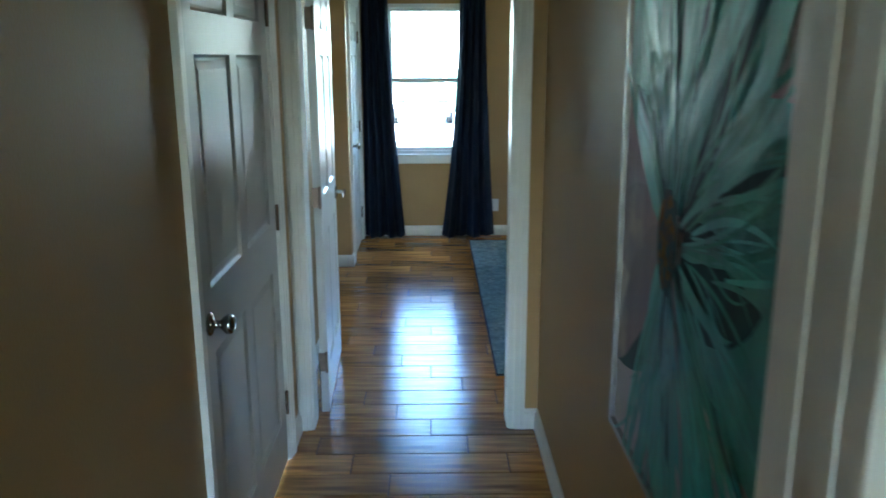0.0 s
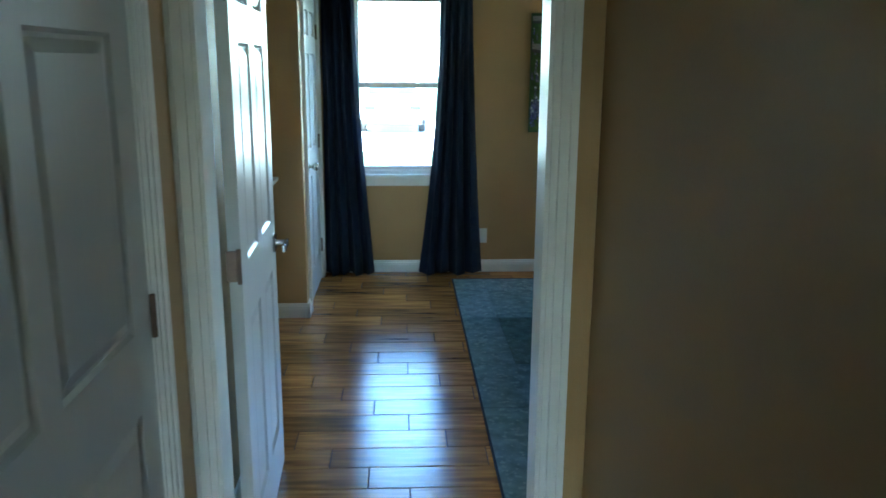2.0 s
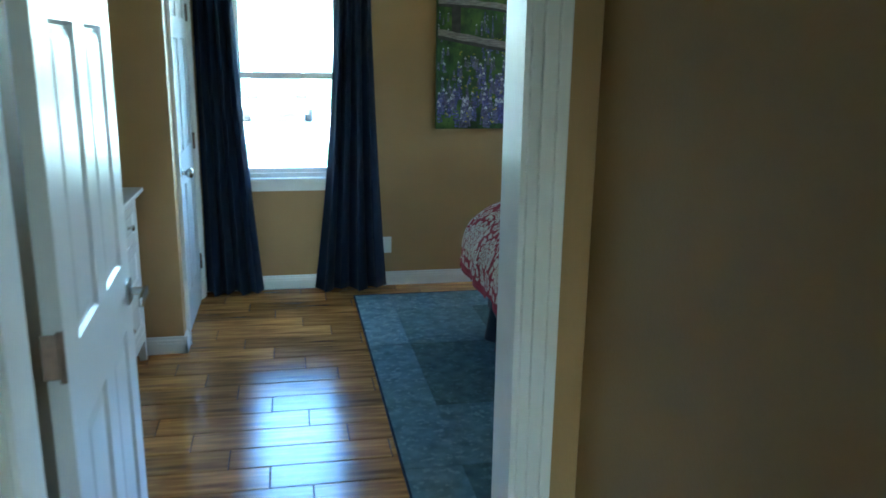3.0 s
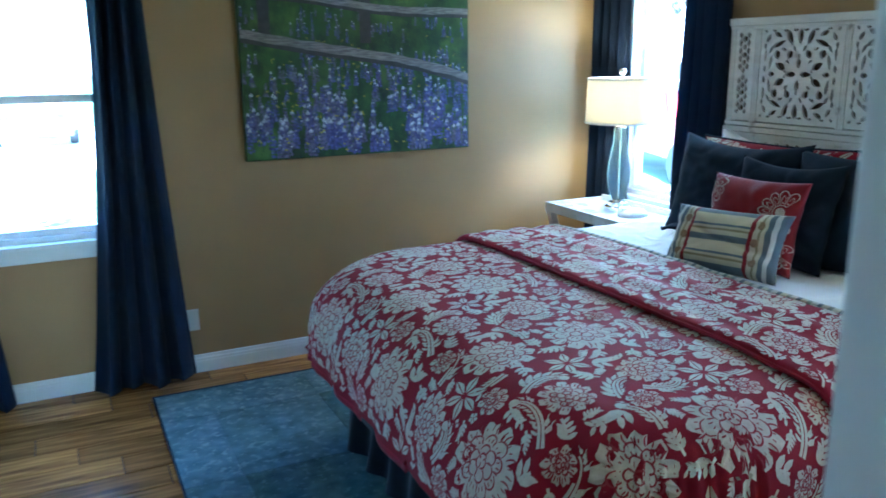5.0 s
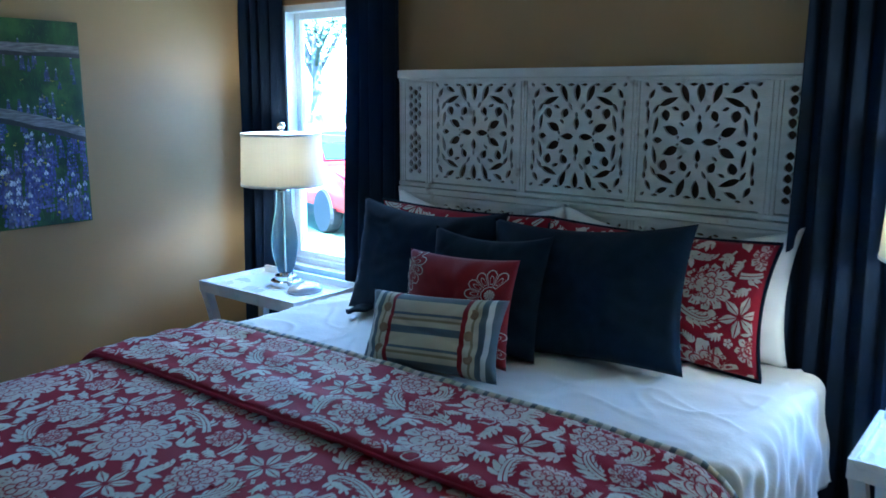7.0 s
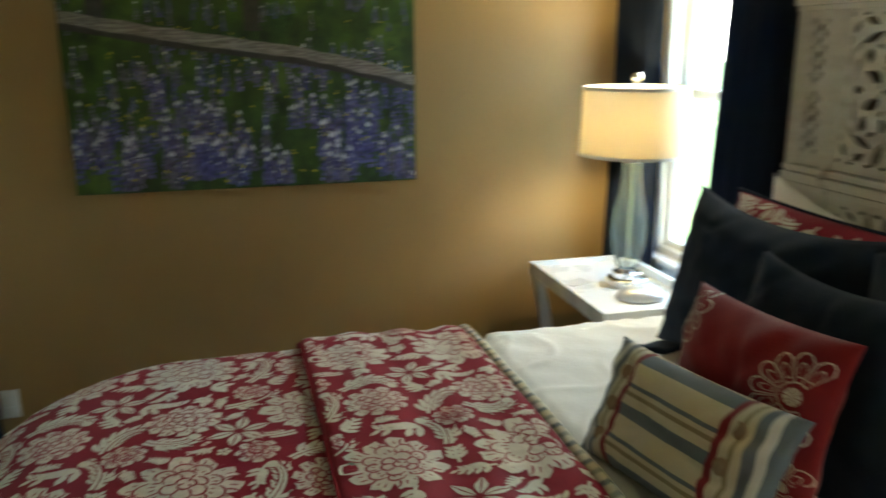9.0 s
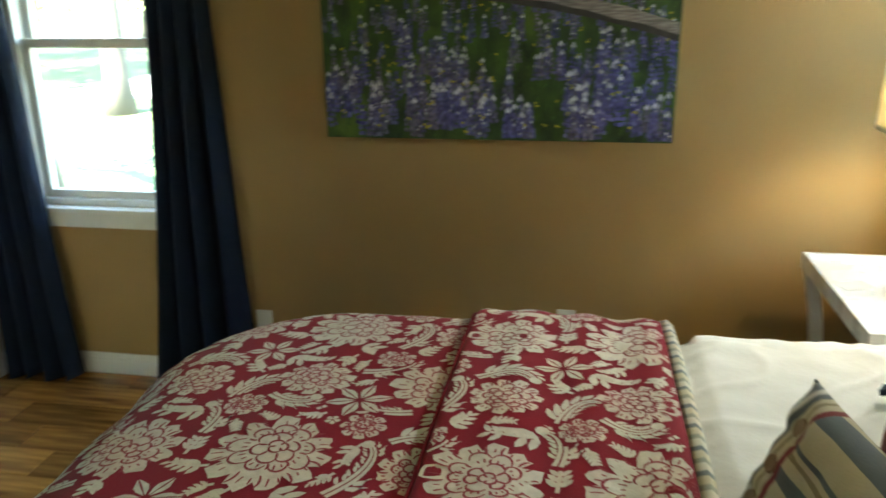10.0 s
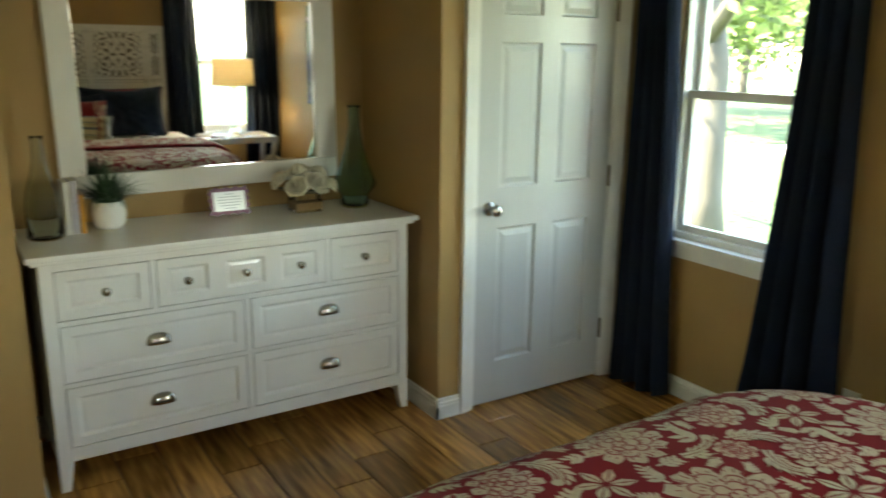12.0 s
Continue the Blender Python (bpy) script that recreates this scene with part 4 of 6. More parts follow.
def carved(w, h, cuts, t=0.014, slim=False):
    """A pierced panel in the YZ plane, w by h about its centre, its face towards -X."""
    from mathutils.geometry import delaunay_2d_cdt
    verts, edges, polys = [], [], []

    def loop(pts):
        k = len(verts)
        verts.extend(Vector(p) for p in pts)
        edges.extend((k + i, k + (i + 1) % len(pts)) for i in range(len(pts)))
    m = 0.02
    loop([(-w / 2 - m, -h / 2 - m), (w / 2 + m, -h / 2 - m), (w / 2 + m, h / 2 + m), (-w / 2 - m, h / 2 + m)])
    for cx, cy, L, W, a in cuts:
        for sx in ((1, -1) if cx else (1,)):
            for sy in ((1, -1) if cy else (1,)):
                if slim:
                    pts = [(x * w / 2 * 0.9, y * h / 2 * 0.96) for x, y in hole(cx, cy, L * 1.3, W * 2.0, a)]
                else:
                    pts = [(x * w / 2, y * h / 2) for x, y in hole(cx, cy, L * 1.2, W * 1.75, a)]
                pts = [(sx * x, sy * y) for x, y in pts]
                polys.append(pts)
                loop(pts)
    vs, _, fs, *_ = delaunay_2d_cdt(verts, edges, [], 0, 1e-5)

    def inside(p, poly):
        c = False
        for (x1, y1), (x2, y2) in zip(poly, poly[1:] + poly[:1]):
            if (y1 > p.y) != (y2 > p.y) and p.x < (x2 - x1) * (p.y - y1) / (y2 - y1) + x1:
                c = not c
        return c
    bm = bmesh.new()
    bv = [bm.verts.new((0, p.x, p.y)) for p in vs]
    for f in fs:
        c = sum((vs[i] for i in f), Vector((0, 0))) / len(f)
        if not any(inside(c, q) for q in polys):
            bm.faces.new([bv[i] for i in f])
    for v in [v for v in bm.verts if not v.link_faces]:
        bm.verts.remove(v)
    r = bmesh.ops.extrude_face_region(bm, geom=bm.faces[:])
    bmesh.ops.translate(bm, vec=(t, 0, 0), verts=[v for v in r["geom"] if isinstance(v, bmesh.types.BMVert)])
    return bm


HX, HY0, HY1, HZ = 3.075, 4.42, 6.22, 1.748
head = thing("headboard", (HX, BYC, 0), "whitewashed carved wooden headboard, worn at its edges", "headboard")
part("backing", boxes((HX + 0.03, HX + 0.045, HY0 + 0.01, HY1 - 0.01, 0.3, HZ - 0.02)), HEADBACK, head, "dark wooden backing")
for y, w in ((6.135, 0.09), (5.815, 0.41), (5.335, 0.41), (4.86, 0.41), (4.525, 0.12)):
    for z, h in ((1.490, 0.405), (0.975, 0.405)):
        bm = carved(w, h, SLIM if w < 0.2 else CUTS, slim=w < 0.2)
        bmesh.ops.translate(bm, vec=(HX, y, z), verts=bm.verts)
        part("carved_panel", bm, HEAD, head)
for y0, y1 in ((HY1 - 0.03, HY1), (6.035, 6.075), (5.555, 5.595), (5.08, 5.12), (4.59, 4.64), (HY0, HY0 + 0.03)):
    for a, b, d in ((0, 1, 0.006), (0.25, 0.4, 0.010), (0.6, 0.75, 0.010)):
        part("stile", boxes((HX - d, HX + 0.03, y0 + (y1 - y0) * a, y0 + (y1 - y0) * b, 0.3, HZ - 0.03), r=0.002), HEAD, head)
for z0, z1, d in ((HZ - 0.035, HZ, 0.022), (HZ - 0.05, HZ - 0.035, 0.012), (1.245, 1.262, 0.014), (1.215, 1.24, 0.02), (1.195, 1.212, 0.013), (0.70, 0.74, 0.014)):
    part("rail", boxes((HX - d, HX + 0.032, HY0, HY1, z0, z1), r=0.003), HEAD, head)


# ---- curtains ----
def curtain(name, m, top, bottom, label, seed, z1=2.29, z0=0.012, near=0.07, folds=4.0):
    """A pleated curtain; local X across, -Y into the room; top and bottom are its (left, right) edges."""
    cur = thing(name, tuple(m @ Vector(((top[0] + top[1]) / 2, 0, 0))), label, "curtain", "navy curtains")

    def S(u, f):
        e = f ** 1.6
        l, r = top[0] + (bottom[0] - top[0]) * e, top[1] + (bottom[1] - top[1]) * e
        ph = u * folds * 2 * math.pi + seed + 1.8 * noise.noise((u * 3, f * 0.9, seed))
        amp = 0.026 + 0.02 * e
        x = l + (r - l) * (u + 0.022 * math.sin(2 * ph + 1))
        y = -near + amp * math.sin(ph) + 0.012 * noise.noise((u * 6, f * 3, seed + 3)) - 0.03 * e
        z = z1 + (z0 - z1) * f + 0.012 * math.sin(ph * 0.5 + seed) * e
        return m @ Vector((x, y, max(z, 0.006)))
    ob = part("panel", sheet(S, span(0, 1, 110), span(0, 1, 40)), NAVY, cur, smooth=True)
    so = ob.modifiers.new("thick", "SOLIDIFY")
    so.thickness = 0.003
    return cur


MN, ME = pose(0, N, 0), pose(E_, 0, 0, 0, 0, -90)
curtain("curtain", MN, (-0.62, -0.39), (-0.63, -0.265), "floor-length navy curtain beside the closet door", 1.0)
curtain("curtain", MN, (0.255, 0.47), (0.09, 0.575), "floor-length navy curtain flaring at its hem", 2.0)
curtain("curtain", ME, (-7.30, -7.00), (-7.31, -6.94), "floor-length navy curtain in the room's corner", 3.0)
curtain("curtain", ME, (-6.52, -6.22), (-6.54, -6.20), "floor-length navy curtain beside the headboard", 4.0)
curtain("curtain", ME, (-4.51, -4.23), (-4.51, -4.14), "floor-length navy curtain between headboard and window", 5.0, near=0.125)


def rod(m, a, b):
    t = thing("curtain_rod", tuple(m @ Vector((a, 0, 2.3))), "thin dark metal curtain rod", "curtain rod")
    part("bar", tube([m @ Vector((a, -0.07, 2.3)), m @ Vector((b, -0.07, 2.3))], 0.009, 10), HINGE, t)
    for x in (a + 0.05, b - 0.05):
        part("bracket", tube([m @ Vector((x, 0, 2.3)), m @ Vector((x, -0.07, 2.3))], 0.006, 8), HINGE, t)


rod(MN, -0.64, 0.62)
rod(ME, -7.31, -6.15)
rod(ME, -4.56, -3.55)

# ---- bedside tables and lamps ----
NX0, NX1, NY0, NY1, NZ = 2.61, 3.02, 6.44, 7.13, 0.745
table = thing("bedside_table", ((NX0 + NX1) / 2, (NY0 + NY1) / 2, 0), "white lacquered tray-top bedside table with curved legs", "bedside table", "bedside tables")
part("tray", boxes((NX0, NX1, NY0, NY1, NZ - 0.055, NZ - 0.02), r=0.003), NIGHT, table)
for a in ((NX0, NX1, NY0, NY0 + 0.018), (NX0, NX1, NY1 - 0.018, NY1), (NX0, NX0 + 0.018, NY0 + 0.018, NY1 - 0.018), (NX1 - 0.018, NX1, NY0 + 0.018, NY1 - 0.018)):
    part("rim", boxes((*a, NZ - 0.021, NZ + (0.014 if a[0] > 3 else 0.0)), r=0.002), NIGHT, table)
for x, sx in ((NX0 + 0.025, 1), (NX1 - 0.025, -1)):
    for y, sy in ((NY0 + 0.025, 1), (NY1 - 0.025, -1)):
        bm, rings = bmesh.new(), []
        for i in range(12):
            f = i / 11
            z, o, h = (NZ - 0.055) * (1 - f) + 0.0 * f, 0.045 * math.sin(f * math.pi) * (1 if f < 1 else 0), 0.021 - 0.005 * f
            rings.append([bm.verts.new((x + sx * o + dx * h, y + sy * o * 0.6 + dy * h, z)) for dx, dy in ((-1, -1), (1, -1), (1, 1), (-1, 1))])
        for p, q in zip(rings, rings[1:]):
            for k in range(4):
                bm.faces.new((p[k], p[(k + 1) % 4], q[(k + 1) % 4], q[k]))
        bm.faces.new(rings[0])
        bm.faces.new(rings[-1])
        part("leg", bm, NIGHT, table)
LX, LY, LZ = 2.87, 6.79, NZ - 0.02
lamp = thing("table_lamp", (LX, LY, LZ), "lit table lamp with sea-green glass base and linen drum shade", "lamp", "bedside lamps")
part("base", lathe([(0.0, 0), (0.073, 0), (0.075, 0.004), (0.075, 0.026), (0.07, 0.03), (0.055, 0.031), (0.054, 0.05), (0.05, 0.053), (0.03, 0.054), (0.028, 0.066), (0.0, 0.066)], (LX, LY, LZ), 40), CHROME, lamp, "polished round double base", smooth=False)
prof = [(0.036, 0.067), (0.046, 0.10), (0.058, 0.15), (0.064, 0.20), (0.062, 0.25), (0.052, 0.31), (0.041, 0.36), (0.034, 0.41), (0.033, 0.445), (0.037, 0.462)]
part("glass_body", lathe([(0.0, 0.067)] + prof + [(0.0, 0.463)], (LX, LY, LZ), 40), LAMPGLASS, lamp, "sea-green clear glass", smooth=True)
part("stem", lathe([(0.005, 0.068), (0.005, 0.46)], (LX, LY, LZ), 10), CHROME, lamp)
part("neck", lathe([(0.0, 0.464), (0.03, 0.464), (0.03, 0.474), (0.014, 0.478), (0.014, 0.53), (0.02, 0.535), (0.02, 0.56), (0.0, 0.561)], (LX, LY, LZ), 24), CHROME, lamp)
sh = part("shade", lathe([(0.195, 0.495), (0.195, 0.502), (0.187, 0.728), (0.187, 0.736), (0.1845, 0.736), (0.1845, 0.728), (0.1925, 0.502), (0.1925, 0.495), (0.195, 0.495)], (LX, LY, LZ), 64, caps=False), SHADE, lamp, "off-white linen drum shade", smooth=False)
for r, z in ((0.1955, 0.498), (0.1875, 0.732)):
    part("shade_binding", lathe([(r, z - 0.006), (r + 0.0012, z - 0.006), (r + 0.0012, z + 0.006), (r, z + 0.006)], (LX, LY, LZ), 64, caps=False), SHEET, sh)
bm = bmesh.new()
for k in range(3):
    a = 2 * math.pi * k / 3
    tube([(LX, LY, LZ + 0.727), (LX + 0.185 * math.cos(a), LY + 0.185 * math.sin(a), LZ + 0.727)], 0.0025, 6, bm)
part("spider", bm, CHROME, lamp)
part("finial", lathe([(0.0, 0.727), (0.006, 0.727), (0.006, 0.752), (0.016, 0.758), (0.02, 0.77), (0.013, 0.784), (0.0, 0.787)], (LX, LY, LZ), 16), CHROME, lamp, smooth=True)
part("bulb", lathe([(0.0, 0.562), (0.014, 0.564), (0.028, 0.60), (0.03, 0.625), (0.02, 0.648), (0.0, 0.655)], (LX, LY, LZ), 20), BULB, lamp, "glowing warm bulb", smooth=True)
DY = -2.87
copy_thing(table, pose((NX0 + NX1) / 2 - 0.13, (NY0 + NY1) / 2 + DY - 0.065, 0))
copy_thing(lamp, pose(2.80, 4.03, LZ))
ob = thing("sound_machine", (2.84, 6.62, LZ), "small white and silver domed device on the bedside table", "device")
part("body", lathe([(0.0, 0.0), (0.068, 0.0), (0.072, 0.006), (0.066, 0.02), (0.048, 0.036), (0.022, 0.044), (0.0, 0.046)], (2.84, 6.62, LZ), 32, squash=lambda a, z: 0.25 * math.cos(a) ** 2), surf("pearl_plastic", (0.66, 0.65, 0.64), (0.58, 0.58, 0.58), 20, 0.25, 0.0, metal=0.3), ob, smooth=True)
bm = boxes((-0.05, 0.05, -0.035, 0.035, 0, 0.0015))
part("paper_card", bm, FURN, m=pose(2.70, 6.86, LZ + 0.0005, 0, 0, 20))
tagged(bpy.data.objects["paper_card"], "small pale paper card on the bedside table", "card")

# ---- outlets ----
def outlet(x, y, z, m):
    o = thing("wall_outlet", (x, y, z), "white plastic wall outlet plate", "outlet", "outlets")
    bm = boxes((-0.035, 0.035, -0.006, 0, -0.057, 0.057), r=0.003)
    bmesh.ops.transform(bm, matrix=m, verts=bm.verts)
    pl = part("plate", bm, PLATE, o)
    for dz in (-0.028, 0.028):
        bm = boxes((-0.014, 0.014, -0.0085, -0.006, dz - 0.017, dz + 0.017), r=0.001)
        bmesh.ops.transform(bm, matrix=m, verts=bm.verts)
        part("socket", bm, PLATE, pl)


outlet(0.572, N, 0.285, pose(0.572, N, 0.285))
outlet(1.82, N, 0.36, pose(1.82, N, 0.36))

# ---- meadow photograph on canvas ----
PX0, PX1, PZ0, PZ1, PY = 0.903, 2.167, 1.082, 1.94, 7.262
GRASS = surf("printed_meadow", (0.06, 0.12, 0.016), (0.009, 0.026, 0.006), 9, 0.55, 0.15, 200, stretch=(1.6, 1, 1), detail=8, blotch=((0.10, 0.17, 0.02), 5, 0.56))
P_BLUE = surf("printed_lupin", (0.14, 0.14, 0.36), (0.03, 0.03, 0.13), 60, 0.55, 0.1, 200, vary=0.5)
P_LILAC = surf("printed_lilac_lupin", (0.20, 0.185, 0.28), (0.05, 0.045, 0.10), 60, 0.55, 0.1, 200, vary=0.4)
P_PALE = surf("printed_lupin_tip", (0.70, 0.70, 0.73), (0.42, 0.42, 0.52), 50, 0.55, 0.1, 200, vary=0.35)
P_YEL = surf("printed_yellow_flower", (0.5, 0.42, 0.03), (0.3, 0.28, 0.02), 40, 0.55, 0.1, 200, vary=0.3)
P_STEM = surf("printed_grass_blade", (0.07, 0.15, 0.02), (0.02, 0.05, 0.01), 40, 0.55, 0.1, 200, vary=0.6)
P_DARK = surf("printed_rail_shade", (0.06, 0.052, 0.05), (0.03, 0.026, 0.025), 30, 0.55, 0.1, 90)
P_RAIL = surf("printed_old_rail", (0.33, 0.30, 0.28), (0.12, 0.105, 0.095), 22, 0.55, 0.15, 90, stretch=(1, 1, 7))
art = thing("canvas_print", ((PX0 + PX1) / 2, N, PZ0), "unframed canvas photo of blue lupins below an old rail fence", "picture")
part("canvas", boxes((PX0, PX1, PY, N - 0.002, PZ0, PZ1), r=0.004), GRASS, art)
rnd = random.Random(11)
blue, lilac, pale, yel, stem = [bmesh.new() for _ in range(5)]


def dab(bm, x, z, w, h, lift, pts=6, lean=0.0):
    vs = []
    for i in range(pts):
        a = 2 * math.pi * (i + 0.5) / pts
        px = min(max(x + w * math.cos(a) + lean * math.sin(a), PX0 + 0.005), PX1 - 0.005)
        pz = min(max(z + h * math.sin(a), PZ0 + 0.005), PZ1 - 0.005)
        vs.append(bm.verts.new((px, PY - lift, pz)))
    bm.faces.new(vs)


for i in range(2600):
    f = rnd.random() ** 1.0
    dab(stem, rnd.uniform(PX0 + .01, PX1 - .01), PZ0 + 0.02 + 0.85 * f, 0.0016, rnd.uniform(0.008, 0.026) * (1 - 0.5 * f), 0.0012, 4, rnd.uniform(-0.006, 0.006))
rows = sorted(((rnd.random() ** 1.35) for _ in range(560)), reverse=True)
for k, f in enumerate(rows):
    x, z = rnd.uniform(PX0 + 0.01, PX1 - 0.01), PZ0 + 0.012 + 0.66 * f + (0.1 * rnd.random() if f > 0.8 else 0)
    if noise.noise((x * 5, z * 9, 3)) < -0.12 - 0.06 * (1 - f):
        continue
    s = 1.9 - 1.4 * min(f, 1)
    body = lilac if rnd.random() < 0.55 - 0.35 * (x - PX0) / (PX1 - PX0) else blue
    n, lift = rnd.randint(6, 9), 0.0015 + 0.0000012 * k
    tall = rnd.uniform(0.8, 1.3)
    for j in range(n):
        t = j / (n - 1)
        w = 0.0098 * s * (1 - 0.62 * t)
        for q in (-1, 0, 1):
            dab(body, x + q * w * 0.75 + rnd.uniform(-0.0015, 0.0015) * s, z + (0.0085 * j * tall + rnd.uniform(-0.002, 0.002)) * s, w * 0.36, 0.0048 * s, lift + 0.00002 * j, 6)
            if rnd.random() < 0.05:
                dab(pale, x + q * w * 0.7, z + (0.0085 * j * tall + 0.003) * s, w * 0.2, 0.003 * s, lift + 0.0002, 5)
    if rnd.random() < 0.6:
        for q in (-0.9, 0, 0.9):
            dab(pale, x + q * 0.0034 * s, z + (0.0085 * (n - 0.6 * abs(q)) * tall) * s, 0.0023 * s, 0.0042 * s, lift + 0.0002, 6)
for i in range(110):
    f = rnd.random()
    x, z = rnd.uniform(PX0 + 0.03, PX1 - 0.02), PZ0 + 0.02 + 0.6 * f
    for q in range(3):
        dab(yel, x + rnd.uniform(-0.008, 0.008), z + rnd.uniform(-0.006, 0.006), 0.0042 * (1.1 - 0.5 * f), 0.0042 * (1.1 - 0.5 * f), 0.0036, 6)
for nm, bm, mt in (("printed_grass", stem, P_STEM), ("printed_lupin_field", blue, P_BLUE), ("printed_lilac_field", lilac, P_LILAC), ("printed_pale_bloom", pale, P_PALE), ("printed_yellow_bloom", yel, P_YEL)):
    tagged(part(nm, bm, mt, art), kind="stuff")


def rail_strip(pts, w, lift):
    bm = bmesh.new()
    up, dn = [], []
    for i, (x, z) in enumerate(pts):
        k = 1 + 0.2 * noise.noise((x * 12, z, 1))
        up.append(bm.verts.new((x, PY - lift, min(z + w * k, PZ1 - 0.004))))
        dn.append(bm.verts.new((x, PY - lift, min(z - w * k, PZ1 - 0.006))))
    for i in range(len(pts) - 1):
        bm.faces.new((up[i], up[i + 1], dn[i + 1], dn[i]))
    part("printed_rail", bm, P_RAIL, art, "grey weathered fence rail")
    bm = bmesh.new()
    up = [bm.verts.new((x, PY - lift - 0.0002, min(z - w * (0.45 + 0.3 * noise.noise((x * 9, 2, 2))), PZ1 - 0.006))) for x, z in pts]
    dn = [bm.verts.new((x, PY - lift - 0.0002, min(z - w * 1.15, PZ1 - 0.006))) for x, z in pts]
    for i in range(len(pts) - 1):
        bm.faces.new((up[i], up[i + 1], dn[i + 1], dn[i]))
    part("printed_rail", bm, P_DARK, art, "dark underside of the fence rail")


xs = span(PX0 + 0.006, PX1 - 0.006, 30)
for x0, z0 in ((1.03, 1.68), (1.56, 1.66)):
    part("printed_post", boxes((x0 - 0.03, x0 + 0.03, PY - 0.0042, PY - 0.004, z0, PZ1 - 0.006)), P_DARK, art)
rail_strip([(x, 1.70 - 0.03 * math.sin((x - PX0) * 5) * 0.4 - 0.235 * ((x - PX0) / (PX1 - PX0)) ** 1.25) for x in xs], 0.03, 0.0048)
rail_strip([(x, 1.895 - 0.09 * ((x - PX0) / (PX1 - PX0)) + 0.012 * math.sin((x - PX0) * 6)) for x in xs], 0.024, 0.0048)

# ---- framed flower painting in the hall ----
HPY0, HPY1, HPZ0, HPZ1, HPX = 0.925, 1.785, 0.772, 2.19, 0.43
hp = thing("framed_painting", (0.46, 1.47, HPZ0), "tall painting of a teal flower in a thin silver frame", "picture")
PINK = surf("painted_pale_ground", (0.62, 0.58, 0.54), (0.42, 0.39, 0.42), 4, 0.35, 0.4, 60, stretch=(1, 1, 0.4), blotch=((0.2, 0.17, 0.22), 3, 0.58))
TEAL = surf("painted_teal_petal", (0.09, 0.52, 0.43), (0.04, 0.26, 0.29), 9, 0.34, 0.4, 60, vary=0.3, stretch=(1, 1, 0.25), detail=8, blotch=((0.1, 0.42, 0.34), 6, 0.62))
TLIGHT = surf("painted_light_teal", (0.12, 0.42, 0.34), (0.05, 0.28, 0.24), 14, 0.55, 0.4, 60, stretch=(1, 1, 0.3))
GOLD = surf("painted_ochre_core", (0.32, 0.17, 0.03), (0.13, 0.07, 0.02), 40, 0.85, 0.6, 90)
TDARK = surf("painted_dark_teal", (0.03, 0.12, 0.14), (0.015, 0.06, 0.085), 14, 0.65, 0.4, 60, stretch=(1, 1, 0.3))
part("canvas", boxes((HPX, 0.452, HPY0 + 0.015, HPY1 - 0.015, HPZ0 + 0.015, HPZ1 - 0.015)), PINK, hp)
for a in ((HPY0, HPY1, HPZ0, HPZ0 + 0.016), (HPY0, HPY1, HPZ1 - 0.016, HPZ1), (HPY0, HPY0 + 0.016, HPZ0 + 0.016, HPZ1 - 0.016), (HPY1 - 0.016, HPY1, HPZ0 + 0.016, HPZ1 - 0.016)):
    part("frame", boxes((HPX - 0.012, 0.458, *a), r=0.002), SILVER, hp, "thin silver frame")
CY, CZ = 1.385, 1.31


def petal(ang, L, w, lift, mat, start=0.05):
    bm, a = bmesh.new(), radians(ang)
    left, right = [], []
    for i in range(15):
        f = i / 14
        a = radians(ang) + 0.12 * math.sin(f * 2.6 + ang)
        r = start + (L - start) * f
        hw = w * math.sin(math.pi * min(1, 0.12 + 0.88 * f ** 0.8)) ** 0.7 * (1 + 0.12 * noise.noise((f * 4, ang, 0)))
        for s, lst in ((1, left), (-1, right)):
            y, z = CY + r * math.cos(a) - s * hw * math.sin(a), CZ + r * math.sin(a) + s * hw * math.cos(a)
            lst.append(bm.verts.new((HPX - lift, min(max(y, HPY0 + 0.017), HPY1 - 0.017), min(max(z, HPZ0 + 0.017), HPZ1 - 0.017))))
    for i in range(14):
        bm.faces.new((left[i], left[i + 1], right[i + 1], right[i]))
    part("painted_petal", bm, mat, hp)


LILAC = surf("painted_lilac_petal", (0.42, 0.36, 0.4), (0.22, 0.18, 0.24), 7, 0.5, 0.4, 60, vary=0.2, stretch=(1, 1, 0.4), detail=8, blotch=((0.5, 0.46, 0.42), 5, 0.6))
for i, (ang, L, w, mat) in enumerate(((20, 0.5, 0.16, LILAC), (345, 0.5, 0.12, LILAC), (318, 0.55, 0.1, TDARK), (322, 0.53, 0.085, LILAC), (60, 0.95, 0.15, TEAL), (118, 0.9, 0.2, TEAL), (90, 0.95, 0.17, TEAL), (150, 0.62, 0.13, TEAL), (205, 0.6, 0.15, TEAL), (178, 0.55, 0.17, TEAL), (240, 0.62, 0.1, TEAL),
                                      (272, 0.62, 0.12, TEAL), (292, 0.6, 0.05, TEAL), (80, 0.55, 0.05, TDARK), (100, 0.75, 0.02, TDARK), (135, 0.6, 0.03, TDARK), (183, 0.4, 0.09, TDARK), (172, 0.5, 0.012, TEAL), (265, 0.42, 0.035, TDARK), (222, 0.55, 0.025, TDARK), (255, 0.6, 0.012, LILAC), (45, 0.4, 0.035, TDARK), (150, 0.6, 0.012, TDARK))):
    petal(ang, L, w, 0.001 + 0.0004 * i, mat)
rnd = random.Random(21)
for k in range(170):
    petal(rnd.uniform(45, 300), rnd.uniform(0.3, 0.9), rnd.uniform(0.002, 0.008), 0.0105 + 0.00004 * k, rnd.choice((TEAL, TEAL, TEAL, TLIGHT)), rnd.uniform(0.06, 0.3))
bm = bmesh.new()
